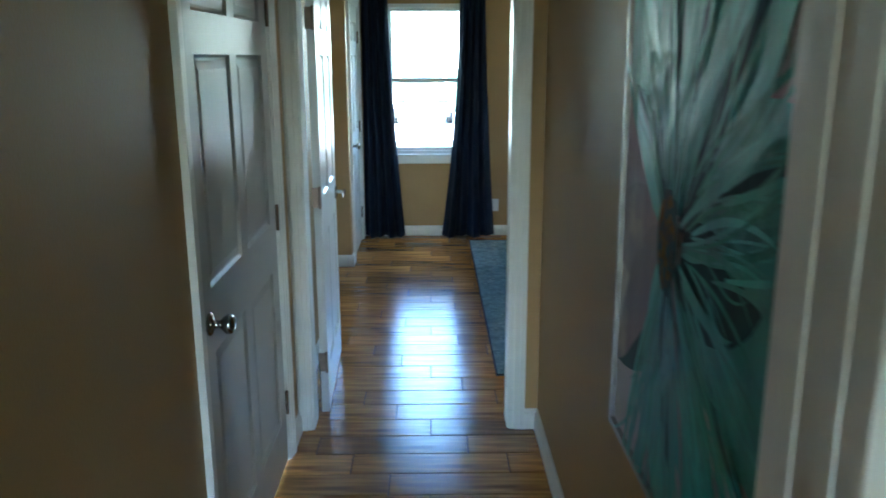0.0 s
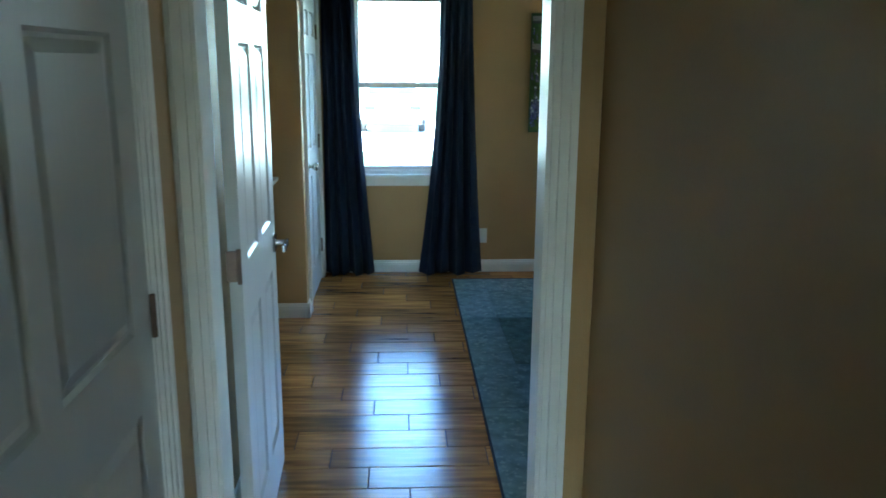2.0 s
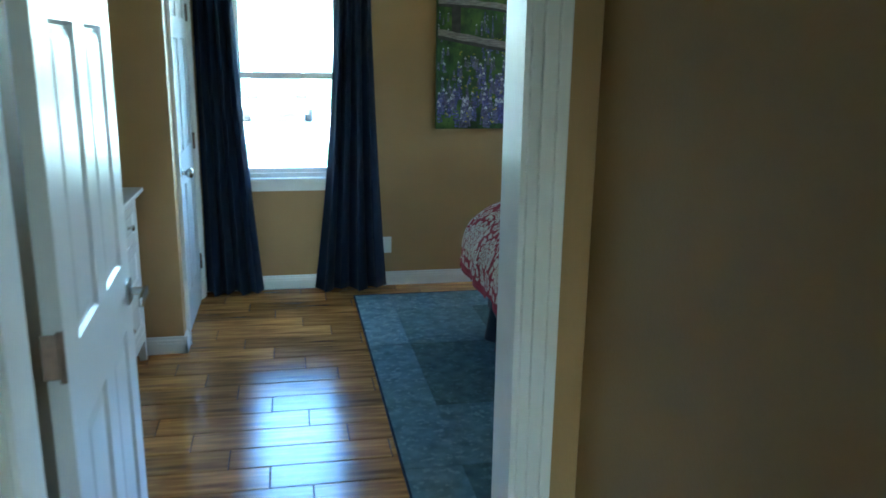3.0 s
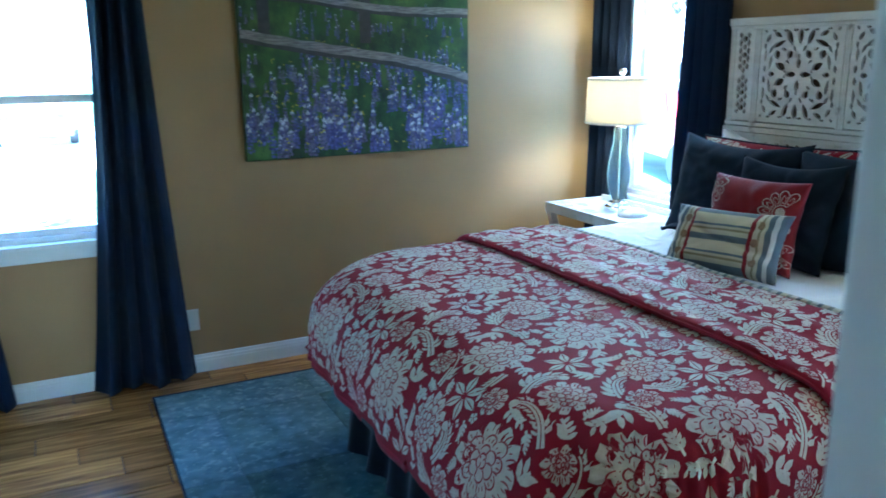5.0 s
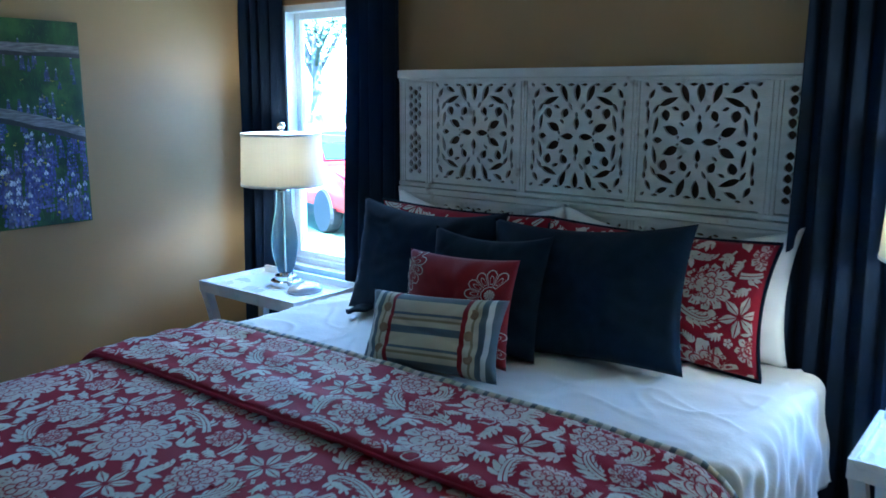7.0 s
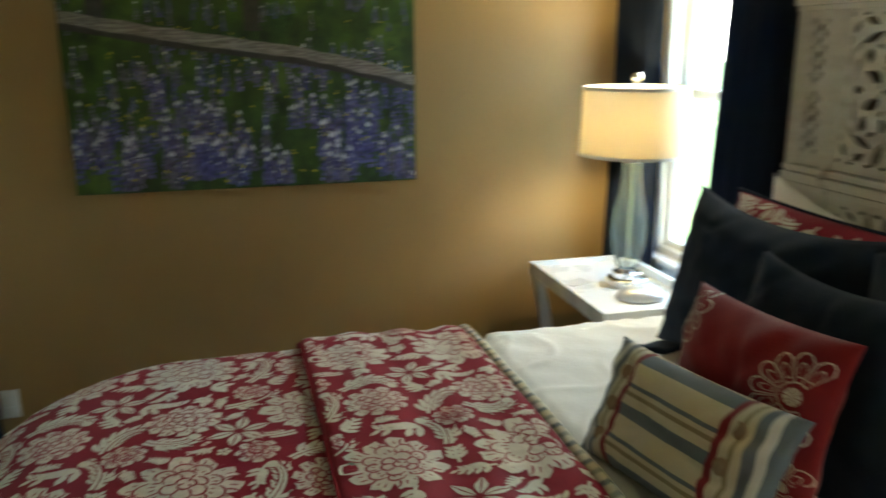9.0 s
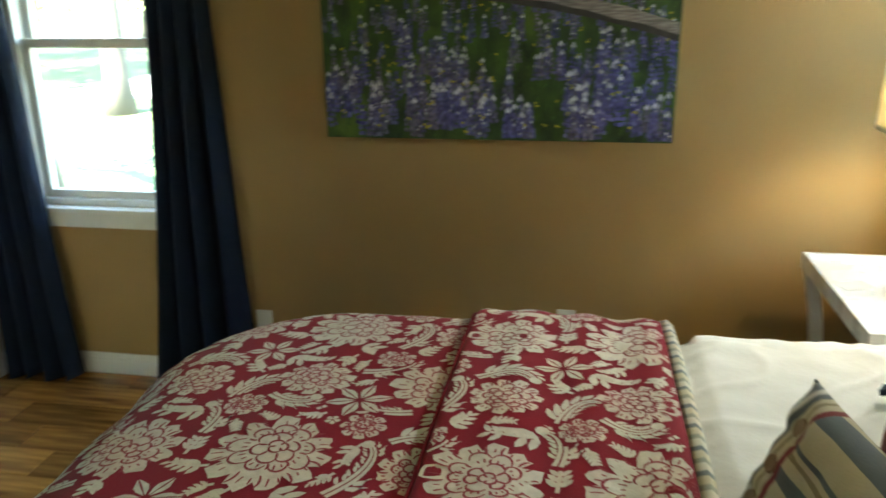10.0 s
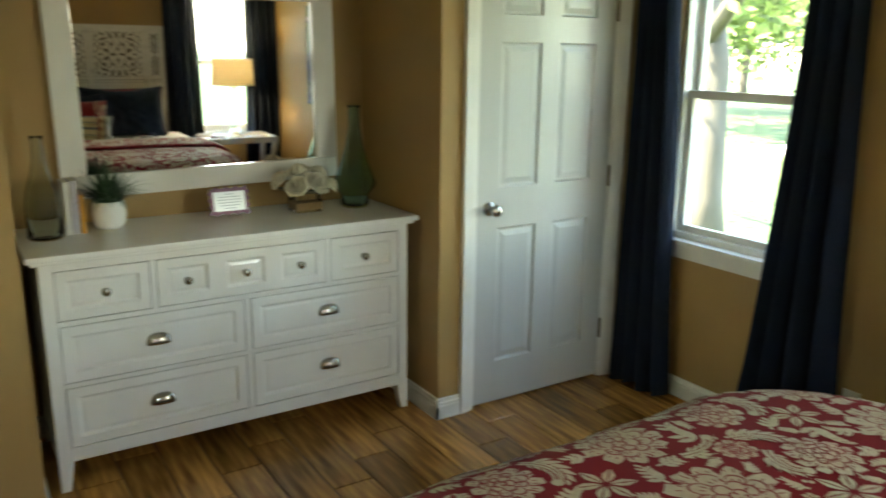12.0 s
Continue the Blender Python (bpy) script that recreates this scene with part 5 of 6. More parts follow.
bm.faces.new([bm.verts.new((HPX - 0.0169, CY + 0.06 * math.cos(q), CZ + 0.095 * math.sin(q))) for q in span(0, 6.0, 22)])
part("painted_core", bm, TDARK, hp)
for k in range(90):
    a, r = rnd.uniform(0, 6.283), rnd.random() ** 0.6
    y, z, d = CY + 0.05 * r * math.cos(a), CZ + 0.085 * r * math.sin(a), rnd.uniform(0.006, 0.014)
    bm = bmesh.new()
    bm.faces.new([bm.verts.new((HPX - 0.0172 - 0.00004 * k, y + d * 0.6 * math.cos(q) * rnd.uniform(0.6, 1.2), z + d * math.sin(q) * rnd.uniform(0.6, 1.2))) for q in span(0, 5.4, 7)])
    part("painted_dab", bm, GOLD if rnd.random() < 0.62 else P_DARK, hp)

# ---- rug ----
def rug_material():
    m = surf("faded_blue_rug", (0.17, 0.235, 0.262), (0.085, 0.13, 0.15), 14, 0.95, 0.6, 260, detail=9, spec=0.1, blotch=((0.205, 0.265, 0.285), 34, 0.54))
    return m


rug = thing("rug", (0.315, 3.92, 0), "faded blue-grey patchwork area rug under the bed", "rug")
RM = rug_material()
RM2 = surf("faded_teal_rug", (0.115, 0.165, 0.17), (0.058, 0.09, 0.095), 14, 0.95, 0.6, 260, detail=9, spec=0.1, blotch=((0.145, 0.195, 0.195), 38, 0.56))
RM3 = surf("pale_blue_rug", (0.2, 0.265, 0.30), (0.10, 0.15, 0.18), 14, 0.95, 0.6, 260, detail=9, spec=0.1, blotch=((0.27, 0.325, 0.345), 34, 0.54))
part("backing", boxes((0.322, 2.70, 3.905, 7.045, 0.001, 0.008), r=0.002), RM, rug)
part("binding", boxes((0.322, 0.331, 3.905, 7.045, 0.002, 0.0105), (0.331, 2.70, 3.905, 3.915, 0.002, 0.0105), (0.331, 2.70, 7.035, 7.045, 0.002, 0.0105)), NAVYP, rug)
ys = [3.917, 4.75, 5.30, 6.10, 6.72, 7.034]
xs = [0.333, 0.56, 1.05, 1.6, 2.2, 2.69]
for i in range(5):
    for j in range(5):
        mat = RM3 if (i == 0 and j >= 3) or j == 4 else (RM2 if (i + j) % 2 else RM)
        if i == 0 and j < 3:
            mat = RM
        part("patch", boxes((xs[i], xs[i + 1] - 0.003, ys[j], ys[j + 1] - 0.003, 0.004, 0.0098 + 0.0002 * ((i + 2 * j) % 3))), mat, rug)

# ---- dresser and what stands on it ----
DXF, DXB, DY0, DY1, DZ = -0.833, -1.335, 4.664, 6.126, 0.903
dr = thing("dresser", ((DXF + DXB) / 2, (DY0 + DY1) / 2, 0), "wide white seven-drawer dresser with nickel pulls", "dresser")
part("top", boxes((DXB, DXF + 0.035, DY0 - 0.04, DY1 + 0.04, DZ - 0.022, DZ), (DXB, DXF + 0.022, DY0 - 0.025, DY1 + 0.025, DZ - 0.036, DZ - 0.022), r=0.005), FURN, dr)
bm = boxes((DXB, DXF - 0.02, DY0, DY1, 0.115, DZ - 0.036))
part("carcass", bm, FURN, dr)
fr = bmesh.new()
for a in ((DY0, DY0 + 0.045, 0.115, DZ - 0.036), (DY1 - 0.045, DY1, 0.115, DZ - 0.036), (DY0 + 0.045, DY1 - 0.045, DZ - 0.064, DZ - 0.036), (DY0 + 0.045, DY1 - 0.045, 0.635, 0.653),
          (DY0 + 0.045, DY1 - 0.045, 0.402, 0.418), (DY0 + 0.045, DY1 - 0.045, 0.115, 0.168)):
    box(fr, DXF - 0.02, DXF, *a, r=0.002)
part("face_frame", fr, FURN, dr)
for y0, y1 in ((DY0, DY0 + 0.05), (DY1 - 0.05, DY1)):
    for x0, x1 in ((DXF - 0.05, DXF), (DXB, DXB + 0.05)):
        bm = boxes((x0, x1, y0, y1, 0, 0.115))
        for v in bm.verts:
            if v.co.z < 0.01:
                yc = y0 if y0 == DY0 else y1
                xc = x1 if x1 == DXF else x0
                v.co.x, v.co.y = xc + (v.co.x - xc) * 0.65, yc + (v.co.y - yc) * 0.65
        part("leg", bm, FURN, dr)


def drawer(y0, y1, z0, z1, pull):
    g = 0.004
    y0, y1, z0, z1 = y0 + g, y1 - g, z0 + g, z1 - g
    bm = bmesh.new()
    insets = 3 if len(pull) == 3 and pull != "cup" else 1      # the wide top drawer has three recessed fields
    for i in range(insets):
        ya, yb, rings = y0 + (y1 - y0) * i / insets, y0 + (y1 - y0) * (i + 1) / insets, []
        for o, x in ((0, DXF - 0.016), (0, DXF - 0.0015), (0.002, DXF), (0.034, DXF), (0.044, DXF - 0.007), (0.05, DXF - 0.007), (0.058, DXF - 0.005)):
            la, lb = (o if i == 0 or o > 0.01 else 0), (o if i == insets - 1 or o > 0.01 else 0)
            rings.append([bm.verts.new((x, a, b)) for a, b in ((ya + la, z0 + o), (yb - lb, z0 + o), (yb - lb, z1 - o), (ya + la, z1 - o))])
        for p, q in zip(rings, rings[1:]):
            for k in range(4):
                bm.faces.new((p[k], p[(k + 1) % 4], q[(k + 1) % 4], q[k]))
        bm.faces.new(rings[-1])
        bm.faces.new(rings[0])
    bmesh.ops.remove_doubles(bm, verts=bm.verts, dist=0.0004)
    dw = part("drawer", bm, FURN, dr)
    zc = (z0 + z1) / 2
    if pull == "cup":
        yc = (y0 + y1) / 2
        bm, rings = bmesh.new(), []
        for i in range(9):
            t = math.pi / 2 * i / 8
            rings.append([bm.verts.new((DXF - 0.006 + 0.026 * math.sin(t) * max(0.15, math.sin(s)) ** 0.6, yc + 0.046 * math.cos(s) * (0.75 + 0.25 * math.sin(t)), zc + 0.018 - 0.03 * (1 - math.cos(t)) * 1.0 + 0.012 * math.sin(s) * math.cos(t))) for s in span(0, math.pi, 15)])
        for p, q in zip(rings, rings[1:]):
            for k in range(14):
                bm.faces.new((p[k], p[k + 1], q[k + 1], q[k]))
        c = part("cup_pull", bm, STEEL, dw, "nickel cup pull", smooth=True)
        so = c.modifiers.new("thick", "SOLIDIFY")
        so.thickness = 0.002
    else:
        for yc in pull:
            bm = lathe([(0.011, 0), (0.007, 0.006), (0.007, 0.014), (0.015, 0.02), (0.016, 0.025), (0.010, 0.03), (0.0, 0.031)], n=20)
            bmesh.ops.transform(bm, matrix=Matrix.Translation((DXF - 0.005, yc, zc)) @ pose(0, 0, 0, 0, 90), verts=bm.verts)
            part("knob", bm, STEEL, dw, "round nickel knob", smooth=True)


ya, yb = DY0 + 0.045, DY1 - 0.045
yc = (ya + yb) / 2
q1, q2 = ya + 0.335, yb - 0.335
drawer(ya, q1 - 0.01, 0.653, DZ - 0.064, [(ya + q1) / 2])
drawer(q1 + 0.01, q2 - 0.01, 0.653, DZ - 0.064, [q1 + 0.01 + (q2 - q1 - 0.02) / 6, yc, q2 - 0.01 - (q2 - q1 - 0.02) / 6])
drawer(q2 + 0.01, yb, 0.653, DZ - 0.064, [(q2 + yb) / 2])
for a in ((q1 - 0.01, q1 + 0.01, 0.653, DZ - 0.064), (q2 - 0.01, q2 + 0.01, 0.653, DZ - 0.064), (yc - 0.012, yc + 0.012, 0.168, 0.402), (yc - 0.012, yc + 0.012, 0.418, 0.635)):
    part("divider", boxes((DXF - 0.02, DXF, *a)), FURN, dr)
for z0, z1 in ((0.418, 0.635), (0.168, 0.402)):
    drawer(ya, yc - 0.012, z0, z1, "cup")
    drawer(yc + 0.012, yb, z0, z1, "cup")

mr = thing("mirror", (-1.34, 5.42, 0.99), "large mirror in a wide white wooden frame", "mirror")
MM = pose(-1.335, 5.42, 1.012, 1.0, 0.35, -0.65)
MWH, MHH = 0.595, 0.885
def mput(nm, bm, mat, lab=""):
    bmesh.ops.transform(bm, matrix=MM, verts=bm.verts)
    return part(nm, bm, mat, mr, lab)
for a in ((-MWH, MWH, 0, 0.092), (-MWH, MWH, MHH - 0.1, MHH), (-MWH, -MWH + 0.1, 0.092, MHH - 0.1), (MWH - 0.1, MWH, 0.092, MHH - 0.1)):
    mput("frame", boxes((0.0, 0.03, *a), r=0.004), FURN)
mput("mirror_glass", boxes((0.006, 0.012, -MWH + 0.095, MWH - 0.095, 0.087, MHH - 0.095)), MIRROR, "clear mirror glass with a bevelled edge")


def bottle(name, at, prof, mat, label):
    ob = tagged(part(name, lathe(prof, at, 36), mat, smooth=True), label, "bottle")
    return ob


bottle("glass_bottle", (-1.13, 6.02, DZ + 0.0005), [(0.0, 0.0), (0.062, 0.0), (0.066, 0.0132), (0.064, 0.055), (0.094, 0.0935), (0.098, 0.11), (0.085, 0.143), (0.06, 0.209), (0.038, 0.286), (0.027, 0.363), (0.025, 0.44), (0.03, 0.4565), (0.026, 0.4565), (0.02, 0.44), (0.022, 0.363), (0.033, 0.286), (0.055, 0.209), (0.08, 0.143), (0.09, 0.11), (0.056, 0.055), (0.056, 0.0132), (0.0, 0.011)], BOTTLE, "tall teal glass bottle on the dresser")
bottle("glass_bottle", (-1.10, 4.73, DZ + 0.0005), [(0.0, 0), (0.058, 0), (0.063, 0.01), (0.063, 0.12), (0.056, 0.17), (0.036, 0.23), (0.022, 0.29), (0.019, 0.36), (0.023, 0.38), (0.019, 0.38), (0.015, 0.36), (0.018, 0.29), (0.032, 0.23), (0.052, 0.17), (0.058, 0.12), (0.058, 0.012), (0.0, 0.010)], BOTTLE2, "pale green clear glass bottle on the dresser")
PAGE = surf("book_pages", (0.68, 0.64, 0.55), (0.6, 0.56, 0.47), 40, 0.8, 0.2, 200)
for y, th, h, c, lab in ((4.815, 0.022, 0.20, (0.55, 0.53, 0.5), "pale grey upright book on the dresser"), (4.841, 0.024, 0.205, (0.42, 0.38, 0.44), "lilac upright book on the dresser"), (4.866, 0.016, 0.15, (0.62, 0.27, 0.03), "thin orange upright book on the dresser")):
    bk = thing("book", (-1.13, y, DZ), lab, "book", "books on the dresser")
    cm = surf("book_cover", c, tuple(v * 0.85 for v in c), 20, 0.5, 0.1, 90)
    part("cover", boxes((-1.25, -1.12, y - th / 2, y - th / 2 + 0.002, DZ, DZ + h), (-1.25, -1.12, y + th / 2 - 0.002, y + th / 2, DZ, DZ + h), (-1.122, -1.12, y - th / 2 + 0.002, y + th / 2 - 0.002, DZ, DZ + h)), cm, bk)
    part("pages", boxes((-1.247, -1.1225, y - th / 2 + 0.0025, y + th / 2 - 0.0025, DZ + 0.003, DZ + h - 0.003)), PAGE, bk)
plant = thing("potted_plant", (-1.19, 4.97, DZ), "tufted grassy plant in a small white pot", "plant")
part("pot", lathe([(0.0, 0.001), (0.05, 0.001), (0.062, 0.02), (0.066, 0.06), (0.062, 0.10), (0.056, 0.108), (0.05, 0.10), (0.0, 0.095)], (-1.19, 4.97, DZ), 32), FURN, plant, "white glazed pot", smooth=True)
rnd = random.Random(5)
bm = bmesh.new()
for i in range(330):
    a, L, t = rnd.uniform(0, 6.283), rnd.uniform(0.09, 0.18), rnd.uniform(0.1, 1.3)
    p = Vector((-1.19 + 0.03 * math.cos(a) * t, 4.97 + 0.03 * math.sin(a) * t, DZ + 0.095))
    prev = None
    for k in range(5):
        f = k / 4
        tilt = t * (0.5 + 0.7 * f)
        q = p + Vector((math.cos(a) * math.sin(tilt), math.sin(a) * math.sin(tilt), math.cos(tilt))) * L * f
        s = Vector((-math.sin(a), math.cos(a), 0)) * 0.0045 * (1 - f * 0.9)
        cur = (bm.verts.new(q + s), bm.verts.new(q - s))
        if prev:
            bm.faces.new((*prev, cur[1], cur[0]))
        prev = cur
tagged(part("leaves", bm, surf("grassy_leaves", (0.05, 0.10, 0.045), (0.02, 0.05, 0.02), 30, 0.5, 0.0, vary=0.5), plant, "narrow dark green leaves"), kind="stuff")
card = thing("framed_card", (-1.17, 5.45, DZ), "small typed card in a scalloped purple frame", "picture frame")
MC = pose(-1.17, 5.45, DZ + 0.002, 0, -12, 0)
bm = bmesh.new()
pts = []
for i in range(64):
    t = i / 64 * 4
    s, f = int(t), t - int(t)
    cx, cz = [(-0.085 + 0.17 * f, 0.0), (0.085, 0.115 * f), (0.085 - 0.17 * f, 0.115), (-0.085, 0.115 - 0.115 * f)][s]
    wob = 0.005 * math.sin(i * math.pi / 2)
    pts.append((cx + (wob if s % 2 else 0), cz + 0.006 + (wob if s % 2 == 0 else 0)))
va, vb = [bm.verts.new((0, y, z)) for y, z in pts], [bm.verts.new((0.01, y, z)) for y, z in pts]
bm.faces.new(va), bm.faces.new(vb)
for i in range(64):
    bm.faces.new((va[i], va[(i + 1) % 64], vb[(i + 1) % 64], vb[i]))
bmesh.ops.transform(bm, matrix=MC, verts=bm.verts)
part("frame", bm, surf("plum_frame", (0.22, 0.06, 0.12), (0.14, 0.035, 0.08), 20, 0.35, 0.1, 60), card, "plum scalloped frame")
bm = boxes((0.0101, 0.0115, -0.068, 0.068, 0.022, 0.104))
bmesh.ops.transform(bm, matrix=MC, verts=bm.verts)
pg = part("card", bm, FURN, card, "white printed card")
INK = surf("grey_ink", (0.25, 0.24, 0.26), (0.2, 0.2, 0.22), 30, 0.7, 0.0)
for k, wd in enumerate((0.3, 0.75, 0.85, 0.8, 0.7, 0.4)):
    bm = boxes((0.0116, 0.0119, -0.06 * wd, 0.06 * wd, 0.092 - k * 0.012, 0.0945 - k * 0.012))
    bmesh.ops.transform(bm, matrix=MC, verts=bm.verts)
    part("text_line", bm, INK, pg)
vase = thing("flower_vase", (-1.13, 5.775, DZ), "cream silk roses in a small square glass vase", "flowers")
VX, VY = -1.13, 5.775
part("vase", boxes((VX - 0.05, VX + 0.05, VY - 0.06, VY + 0.06, DZ + 0.001, DZ + 0.085), r=0.004), glassy("vase_glass", (0.85, 0.9, 0.86), 0.03), vase)
part("twine", boxes((VX - 0.0515, VX + 0.0515, VY - 0.0615, VY + 0.0615, DZ + 0.012, DZ + 0.045), r=0.003), surf("jute_band", (0.3, 0.2, 0.11), (0.2, 0.13, 0.07), 60, 0.9, 0.5, 120, stretch=(1, 1, 6)), vase, "brown jute band")
ROSE = cloth(surf("cream_petals", (0.84, 0.80, 0.68), (0.76, 0.70, 0.55), 14, 0.7, 0.15, 60), 0.2)
LEAFM = surf("silk_leaf", (0.06, 0.12, 0.05), (0.03, 0.07, 0.03), 20, 0.6, 0.1, 60)


def rose(c, R, ax):
    """An open rose of cupped petals in four shells."""
    bm = bmesh.new()
    q = Vector((0, 0, 1)).rotation_difference(Vector(ax).normalized()).to_matrix()
    for ring, (n, s, lip) in enumerate(((3, 0.16, 0.50), (3, 0.33, 0.48), (4, 0.52, 0.40), (5, 0.74, 0.24), (6, 0.95, -0.02))):
        for i in range(n):
            a = 2 * math.pi * i / n + ring * 0.9
            g = []
            for u in span(-1, 1, 7):
                row = []
                for v in span(0, 1, 7):
                    aa = a + u * math.pi / n * 1.3
                    rr = R * (s * math.sin(v * math.pi / 2) ** 0.7 * (1 + 0.07 * u) + 0.12 * v ** 7 * (0.4 + ring * 0.2))
                    zz = R * (-0.55 + (lip + 0.55 - 0.12 * u * u) * v - 0.05 * ring * v ** 8)
                    row.append(bm.verts.new(Vector(c) + q @ Vector((rr * math.cos(aa), rr * math.sin(aa), zz))))
                g.append(row)
            for p, t in zip(g, g[1:]):
                for k in range(6):
                    bm.faces.new((p[k], p[k + 1], t[k + 1], t[k]))
    part("rose", bm, ROSE, vase, smooth=True)


for dx, dy, dz, R in ((0.055, -0.06, 0.13, 0.05), (0.065, 0.04, 0.14, 0.056), (-0.02, -0.02, 0.185, 0.052), (-0.03, 0.085, 0.165, 0.05), (0.03, 0.12, 0.12, 0.042), (-0.03, -0.11, 0.15, 0.048), (-0.08, 0.03, 0.14, 0.045)):
    rose((VX + dx, VY + dy, DZ + dz), R, (dx + 0.02, dy, 0.1))
for k in range(9):
    a = k * 0.7
    L = 0.07
    bm = bmesh.new()
    c = Vector((VX + 0.05 * math.cos(a), VY + 0.07 * math.sin(a), DZ + 0.10))
    d = Vector((math.cos(a), math.sin(a), 0.1))
    s = Vector((-math.sin(a), math.cos(a), 0)) * 0.02
    vs = [bm.verts.new(p) for p in (c, c + d * L * 0.5 + s, c + d * L, c + d * L * 0.5 - s)]
    bm.faces.new(vs)
    part("leaf", bm, LEAFM, vase)

# ---- outside ----
LAWN = surf("sunlit_lawn", (0.042, 0.08, 0.026), (0.025, 0.052, 0.016), 1.2, 0.9, 0.5, 30, detail=9, blotch=((0.11, 0.13, 0.05), 0.4, 0.55))
bm = boxes((-120, 120, -120, 120, -0.5, -0.35))
structure("ground", bm, LAWN, "sunlit mown lawn", "ground")
CONC = surf("pale_concrete", (0.5, 0.48, 0.44), (0.42, 0.4, 0.37), 2, 0.85, 0.3, 40)
structure("driveway", boxes((-9, 9, 19, 29, -0.36, -0.335)), CONC, "pale concrete driveway", "road")
BARK = surf("oak_bark", (0.095, 0.085, 0.075), (0.05, 0.045, 0.038), 6, 0.95, 0.9, 24, stretch=(1, 1, 0.25))
LEAVES = surf("tree_leaves", (0.12, 0.18, 0.045), (0.07, 0.12, 0.03), 3, 0.6, 0.0, vary=0.45)


def tree(x, y, h, seed, leaf=0.09, wide=1.0, leaves=3600):
    rnd = random.Random(seed)
    t = thing("tree", (x, y, -0.36), "broad leafy shade tree on the lawn", "tree", "trees")
    bm = bmesh.new()
    top = Vector((x + rnd.uniform(-.3, .3), y, h * 0.45))
    tube([(x, y, -0.4), (x + 0.02, y, 0.3), ((x + top.x) / 2 + 0.1, y, h * 0.25), tuple(top)], [0.32, 0.21, 0.19, 0.15], 12, bm)
    tips = []
    for i in range(9):
        a, r = rnd.uniform(0, 6.28), rnd.uniform(1.2, 2.6) * wide
        q = top + Vector((math.cos(a) * r, math.sin(a) * r, rnd.uniform(0.3, 2.2)))
        s = top + Vector((0, 0, rnd.uniform(-1.2, 0)))
        tube([tuple(s), tuple((s + q) / 2 + Vector((0, 0, 0.25))), tuple(q)], [0.09, 0.06, 0.025], 8, bm)
        tips += [q, (s + q) / 2 + Vector((0, 0, 0.4))]
    part("trunk", bm, BARK, t, smooth=True)
    bm = bmesh.new()
    for i in range(leaves):
        c = rnd.choice(tips)
        p = c + Vector((rnd.gauss(0, 0.75 * wide), rnd.gauss(0, 0.75 * wide), rnd.gauss(0.1, 0.5 * wide)))
        u = Vector((rnd.uniform(-1, 1), rnd.uniform(-1, 1), rnd.uniform(-1, 1))).normalized() * leaf
        v = u.orthogonal().normalized() * leaf * 0.55
        bm.faces.new([bm.verts.new(p + k) for k in (u, v, -u, -v)])
    tagged(part("crown", bm, LEAVES, t, "small sunlit green leaves"), kind="stuff")


tree(-2.97, 10.6, 6.0, 1, 0.07, 1.0, 1500)
tree(3.4, 15.5, 7.0, 2)
tree(-6.0, 17, 7.0, 3)
for k, (x, y) in enumerate(((-12.5, 22), (-9.5, 29), (-18, 27), (-15, 34), (-22, 36), (-27, 30))):
    tree(x, y, 6.0, 30 + k, 0.17, 1.6)
tree(15, 15, 6.5, 4)
tree(19, 24, 7.0, 5)
TYRE = surf("black_tyre", (0.02, 0.02, 0.02), (0.012, 0.012, 0.012), 20, 0.8, 0.2, 60)
CARGLASS = surf("dark_car_glass", (0.03, 0.04, 0.045), (0.02, 0.025, 0.03), 2, 0.08, 0.0)


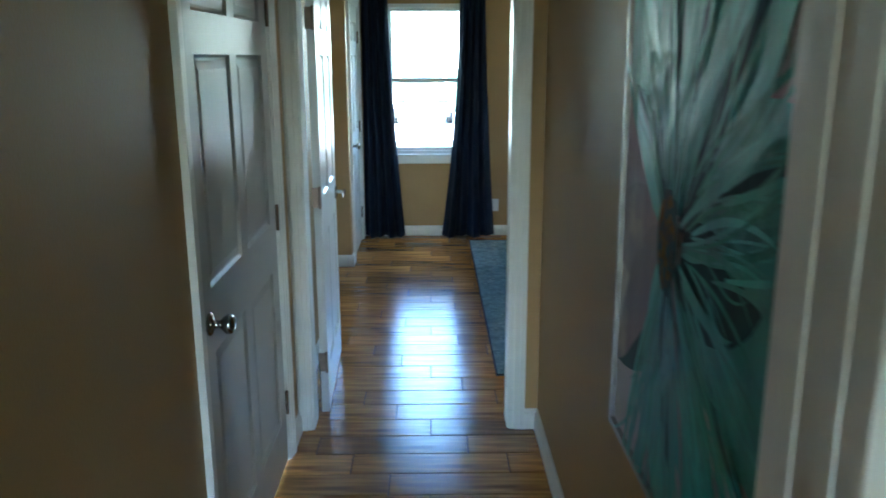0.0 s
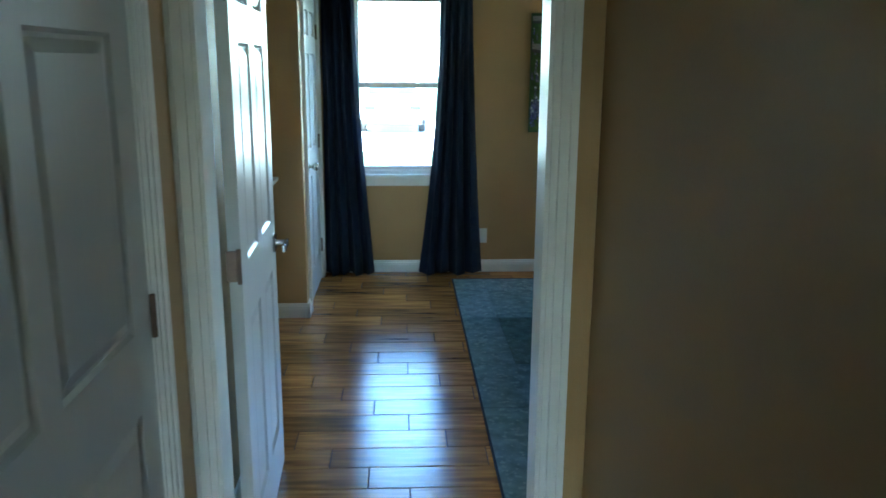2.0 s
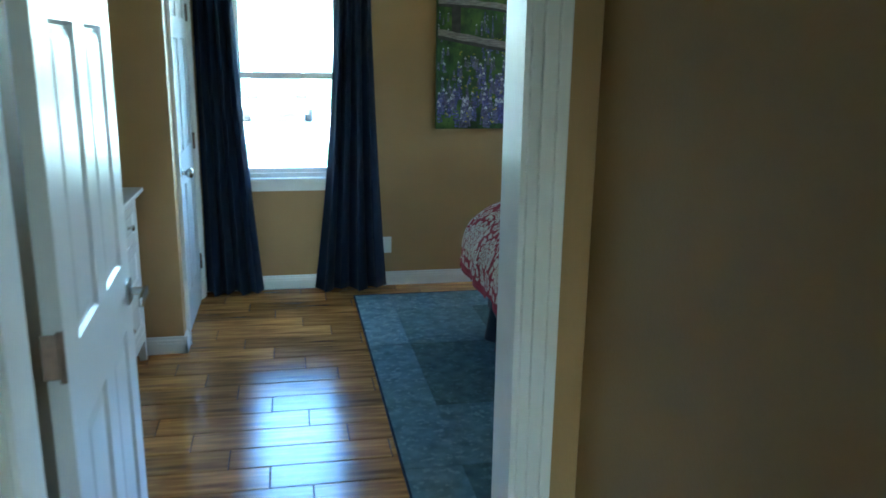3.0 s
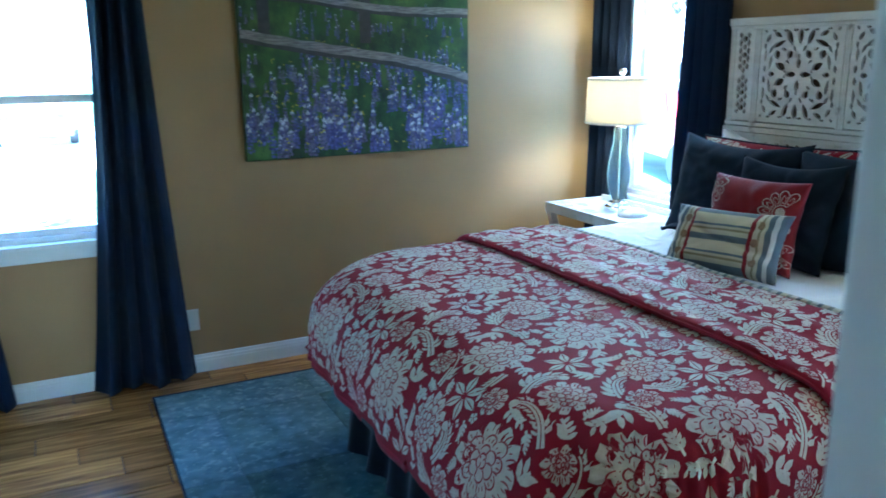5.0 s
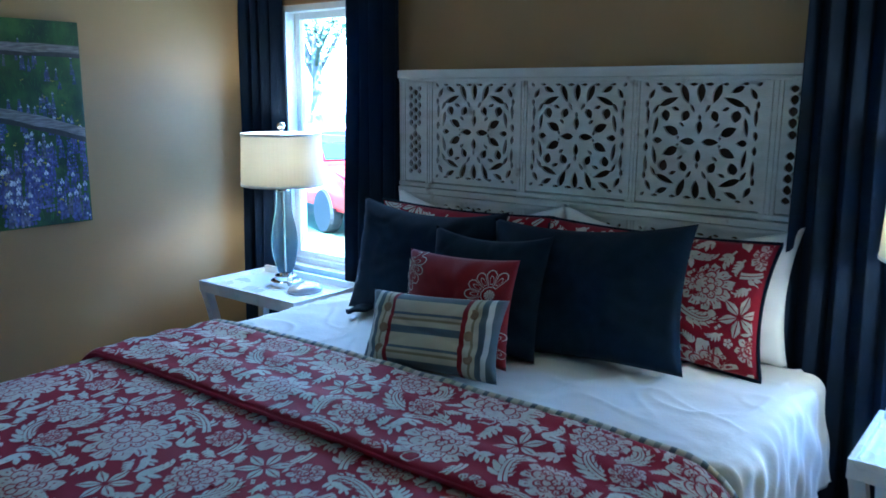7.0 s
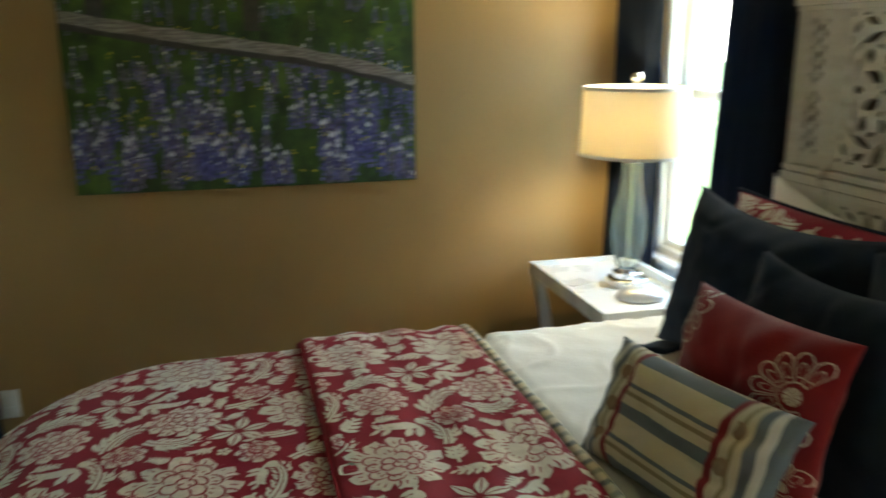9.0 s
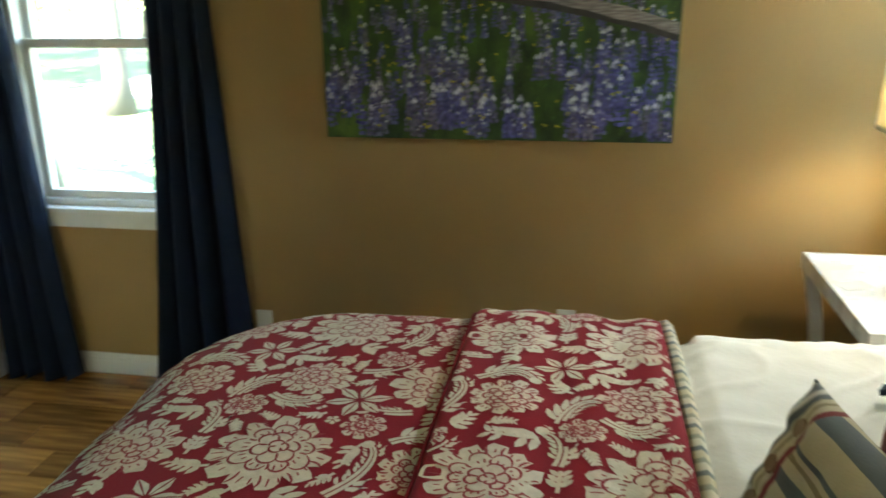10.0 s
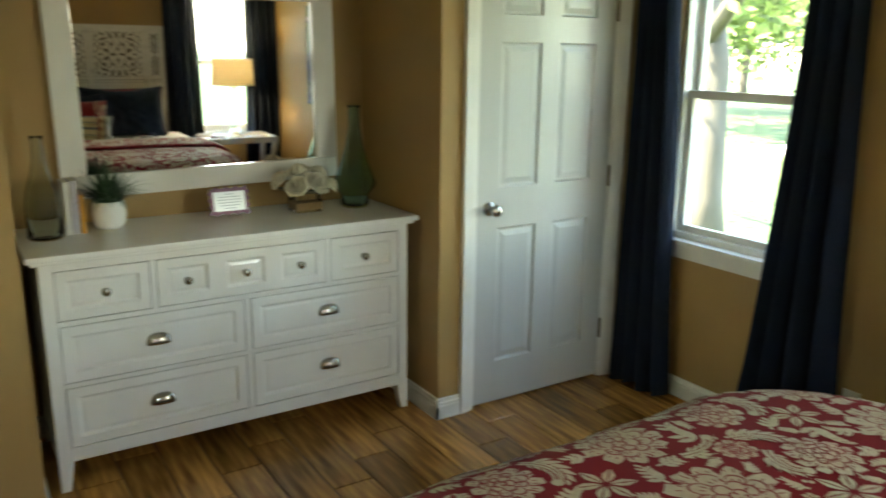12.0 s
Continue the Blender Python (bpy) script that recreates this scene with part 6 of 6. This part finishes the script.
def car(m, colour, label, at):
    c = thing("parked_car", at, label, "car")
    paint = surf("car_paint", colour, tuple(v * 0.9 for v in colour), 2, 0.2, 0.0)
    prof = [(-2.2, 0.35), (-2.25, 0.6), (-2.1, 0.85), (-1.1, 0.98), (-0.5, 1.45), (0.9, 1.48), (1.6, 1.02), (2.15, 0.95), (2.25, 0.6), (2.2, 0.35)]

    def put(nm, bm, mat, par):
        bmesh.ops.transform(bm, matrix=m, verts=bm.verts)
        return part(nm, bm, mat, par)
    bm = bmesh.new()
    l, r = [[bm.verts.new((x, s * (0.88 if z < 1.1 else 0.7), z)) for x, z in prof] for s in (-1, 1)]
    bm.faces.new(l), bm.faces.new(r)
    for i in range(len(prof)):
        k = (i + 1) % len(prof)
        bm.faces.new((l[i], l[k], r[k], r[i]))
    bmesh.ops.bevel(bm, geom=bm.edges[:], offset=0.05, segments=2, affect="EDGES")
    body = put("body", bm, paint, c)
    for s in (-1, 1):
        bm = bmesh.new()
        vs = [bm.verts.new((x, s * (0.9 - 0.36 * (z - 1.0)), z)) for x, z in ((-0.95, 1.02), (-0.45, 1.38), (0.85, 1.40), (1.4, 1.05))]
        bm.faces.new(vs)
        put("window", bm, CARGLASS, body)
    bm = bmesh.new()
    bm.faces.new([bm.verts.new(p) for p in ((-1.11, -0.72, 1.03), (-1.11, 0.72, 1.03), (-0.60, 0.62, 1.43), (-0.60, -0.62, 1.43))])
    put("windscreen", bm, CARGLASS, body)
    put("bumper", boxes((-2.32, -2.18, -0.82, 0.82, 0.24, 0.50), r=0.03), TYRE, c)
    for y in (-0.62, 0.62):
        put("headlight", boxes((-2.27, -2.12, y - 0.16, y + 0.16, 0.64, 0.76), r=0.02), CARGLASS, body)
    for x in (-1.4, 1.4):
        for y in (-0.82, 0.82):
            bm = lathe([(0.0, -0.1), (0.2, -0.1), (0.3, -0.1), (0.32, -0.06), (0.32, 0.06), (0.3, 0.1), (0.2, 0.1), (0.0, 0.1)], n=24)
            bmesh.ops.transform(bm, matrix=pose(x, y, 0.32, 90), verts=bm.verts)
            put("wheel", bm, TYRE, c)


car(pose(-0.3, 25.6, -0.335, 0, 0, 90), (0.55, 0.56, 0.56), "light grey car parked on the driveway", (-0.3, 25.6, -0.335))
car(pose(9.6, 13.3, -0.35, 0, 0, 70), (0.4, 0.02, 0.02), "red car parked beside the house", (9.6, 13.3, -0.35))
SIDING = surf("white_siding", (0.7, 0.7, 0.68), (0.65, 0.65, 0.63), 4, 0.6, 0.15, 60)
house = thing("neighbour_house", (11.1, 1.5, -0.35), "white clapboard neighbouring house", "house")
part("wall", boxes((11.12, 14.1, -3.5, 5.6, -0.36, 2.7)), SIDING, house)
for i in range(24):
    bm = bmesh.new()
    z = -0.3 + i * 0.125
    vs = [bm.verts.new((x, y, zz)) for y in (-3.5, 5.6) for x, zz in ((11.12, z), (11.095, z), (11.112, z + 0.127), (11.12, z + 0.127))]
    for k in range(3):
        bm.faces.new((vs[k], vs[k + 1], vs[k + 5], vs[k + 4]))
    part("clapboard", bm, SIDING, house)
ROOF = surf("grey_shingle", (0.14, 0.13, 0.12), (0.09, 0.085, 0.08), 12, 0.9, 0.5, 40)
bm = bmesh.new()
vs = [bm.verts.new(p) for p in ((10.7, -3.9, 2.65), (10.7, 6.0, 2.65), (12.6, 6.0, 3.9), (12.6, -3.9, 3.9), (14.5, -3.9, 2.65), (14.5, 6.0, 2.65))]
for f in ((0, 1, 2, 3), (3, 2, 5, 4), (0, 3, 4), (1, 5, 2), (0, 4, 5, 1)):
    bm.faces.new([vs[i] for i in f])
part("roof", bm, ROOF, house)
# unseen roof; its south overhang is added to keep sun off the hall opening
bm = bmesh.new()
vs = [bm.verts.new(p) for p in ((-1.7, -6.0, H + 0.13), (-1.7, 7.9, H + 0.13), (3.7, 7.9, H + 0.13), (3.7, -6.0, H + 0.13), (1.0, -6.0, 4.0), (1.0, 7.9, 4.0))]
for f in ((0, 1, 5, 4), (3, 4, 5, 2), (0, 4, 3), (1, 2, 5), (0, 3, 2, 1)):
    bm.faces.new([vs[i] for i in f])
structure("roof", bm, ROOF, "unseen grey shingled house roof with an added south overhang", "roof")

# ---- floor planks ----
PL, PW, GAP = 0.645, 0.1635, 0.0035
PY0, PJ = 3.243, -0.02


def plank_mesh(a, b, w):
    bm = bmesh.new()
    box(bm, a, b, 0, w, -0.008, 0.0)
    top = [e for e in bm.edges if all(v.co.z > -0.001 for v in e.verts)]
    bmesh.ops.bevel(bm, geom=top, offset=0.0022, segments=1, affect="EDGES")
    me = bpy.data.meshes.new("plank")
    bm.to_mesh(me)
    bm.free()
    me.materials.append(PLANK)
    return me


def floor_spans(y):
    if y < 3.32:
        return [(-0.62 if not (HD[0] < y < HD[1]) else -0.65, 0.47)]
    if y < 3.44:
        return [(-0.56, 0.345)]
    if y < 4.55:
        return [(W1 - 0.01, E_)]
    if y < CL:
        return [(AL - 0.01, E_)]
    return [(W1 - 0.03, E_)]


MESHES = {}
tip = random.Random(4)
stray = bmesh.new()
for k in range(-44, 26):
    y = PY0 + k * PW
    if y > N:
        continue
    for x0, x1 in floor_spans(y + PW * 0.4):
        j = math.floor((x0 - PJ + k * PW) / PL) - 1
        while True:
            a = PJ - k * 0.1612 + j * PL
            j += 1
            b = a + PL - GAP
            if a > x1:
                break
            ca, cb = max(a, x0), min(b, x1)
            if cb - ca < 0.01:
                continue
            if x0 > -9 and (y < 0.3 or (ca > 0.75 and 4.2 < y < 6.4)):
                box(stray, ca, cb, y, y + PW - GAP, -0.008, 0.0)
                continue
            key = (round(ca - a, 3), round(cb - a, 3))
            if key not in MESHES:
                MESHES[key] = plank_mesh(key[0], key[1], PW - GAP)
            ob = new("plank", MESHES[key])
            ob.matrix_basis = pose(a, y, 0, tip.uniform(-0.16, 0.16), tip.uniform(-0.05, 0.05))
            ob.parent = FLOOR
tagged(part("planks_beyond", stray, PLANK, FLOOR), kind="stuff")
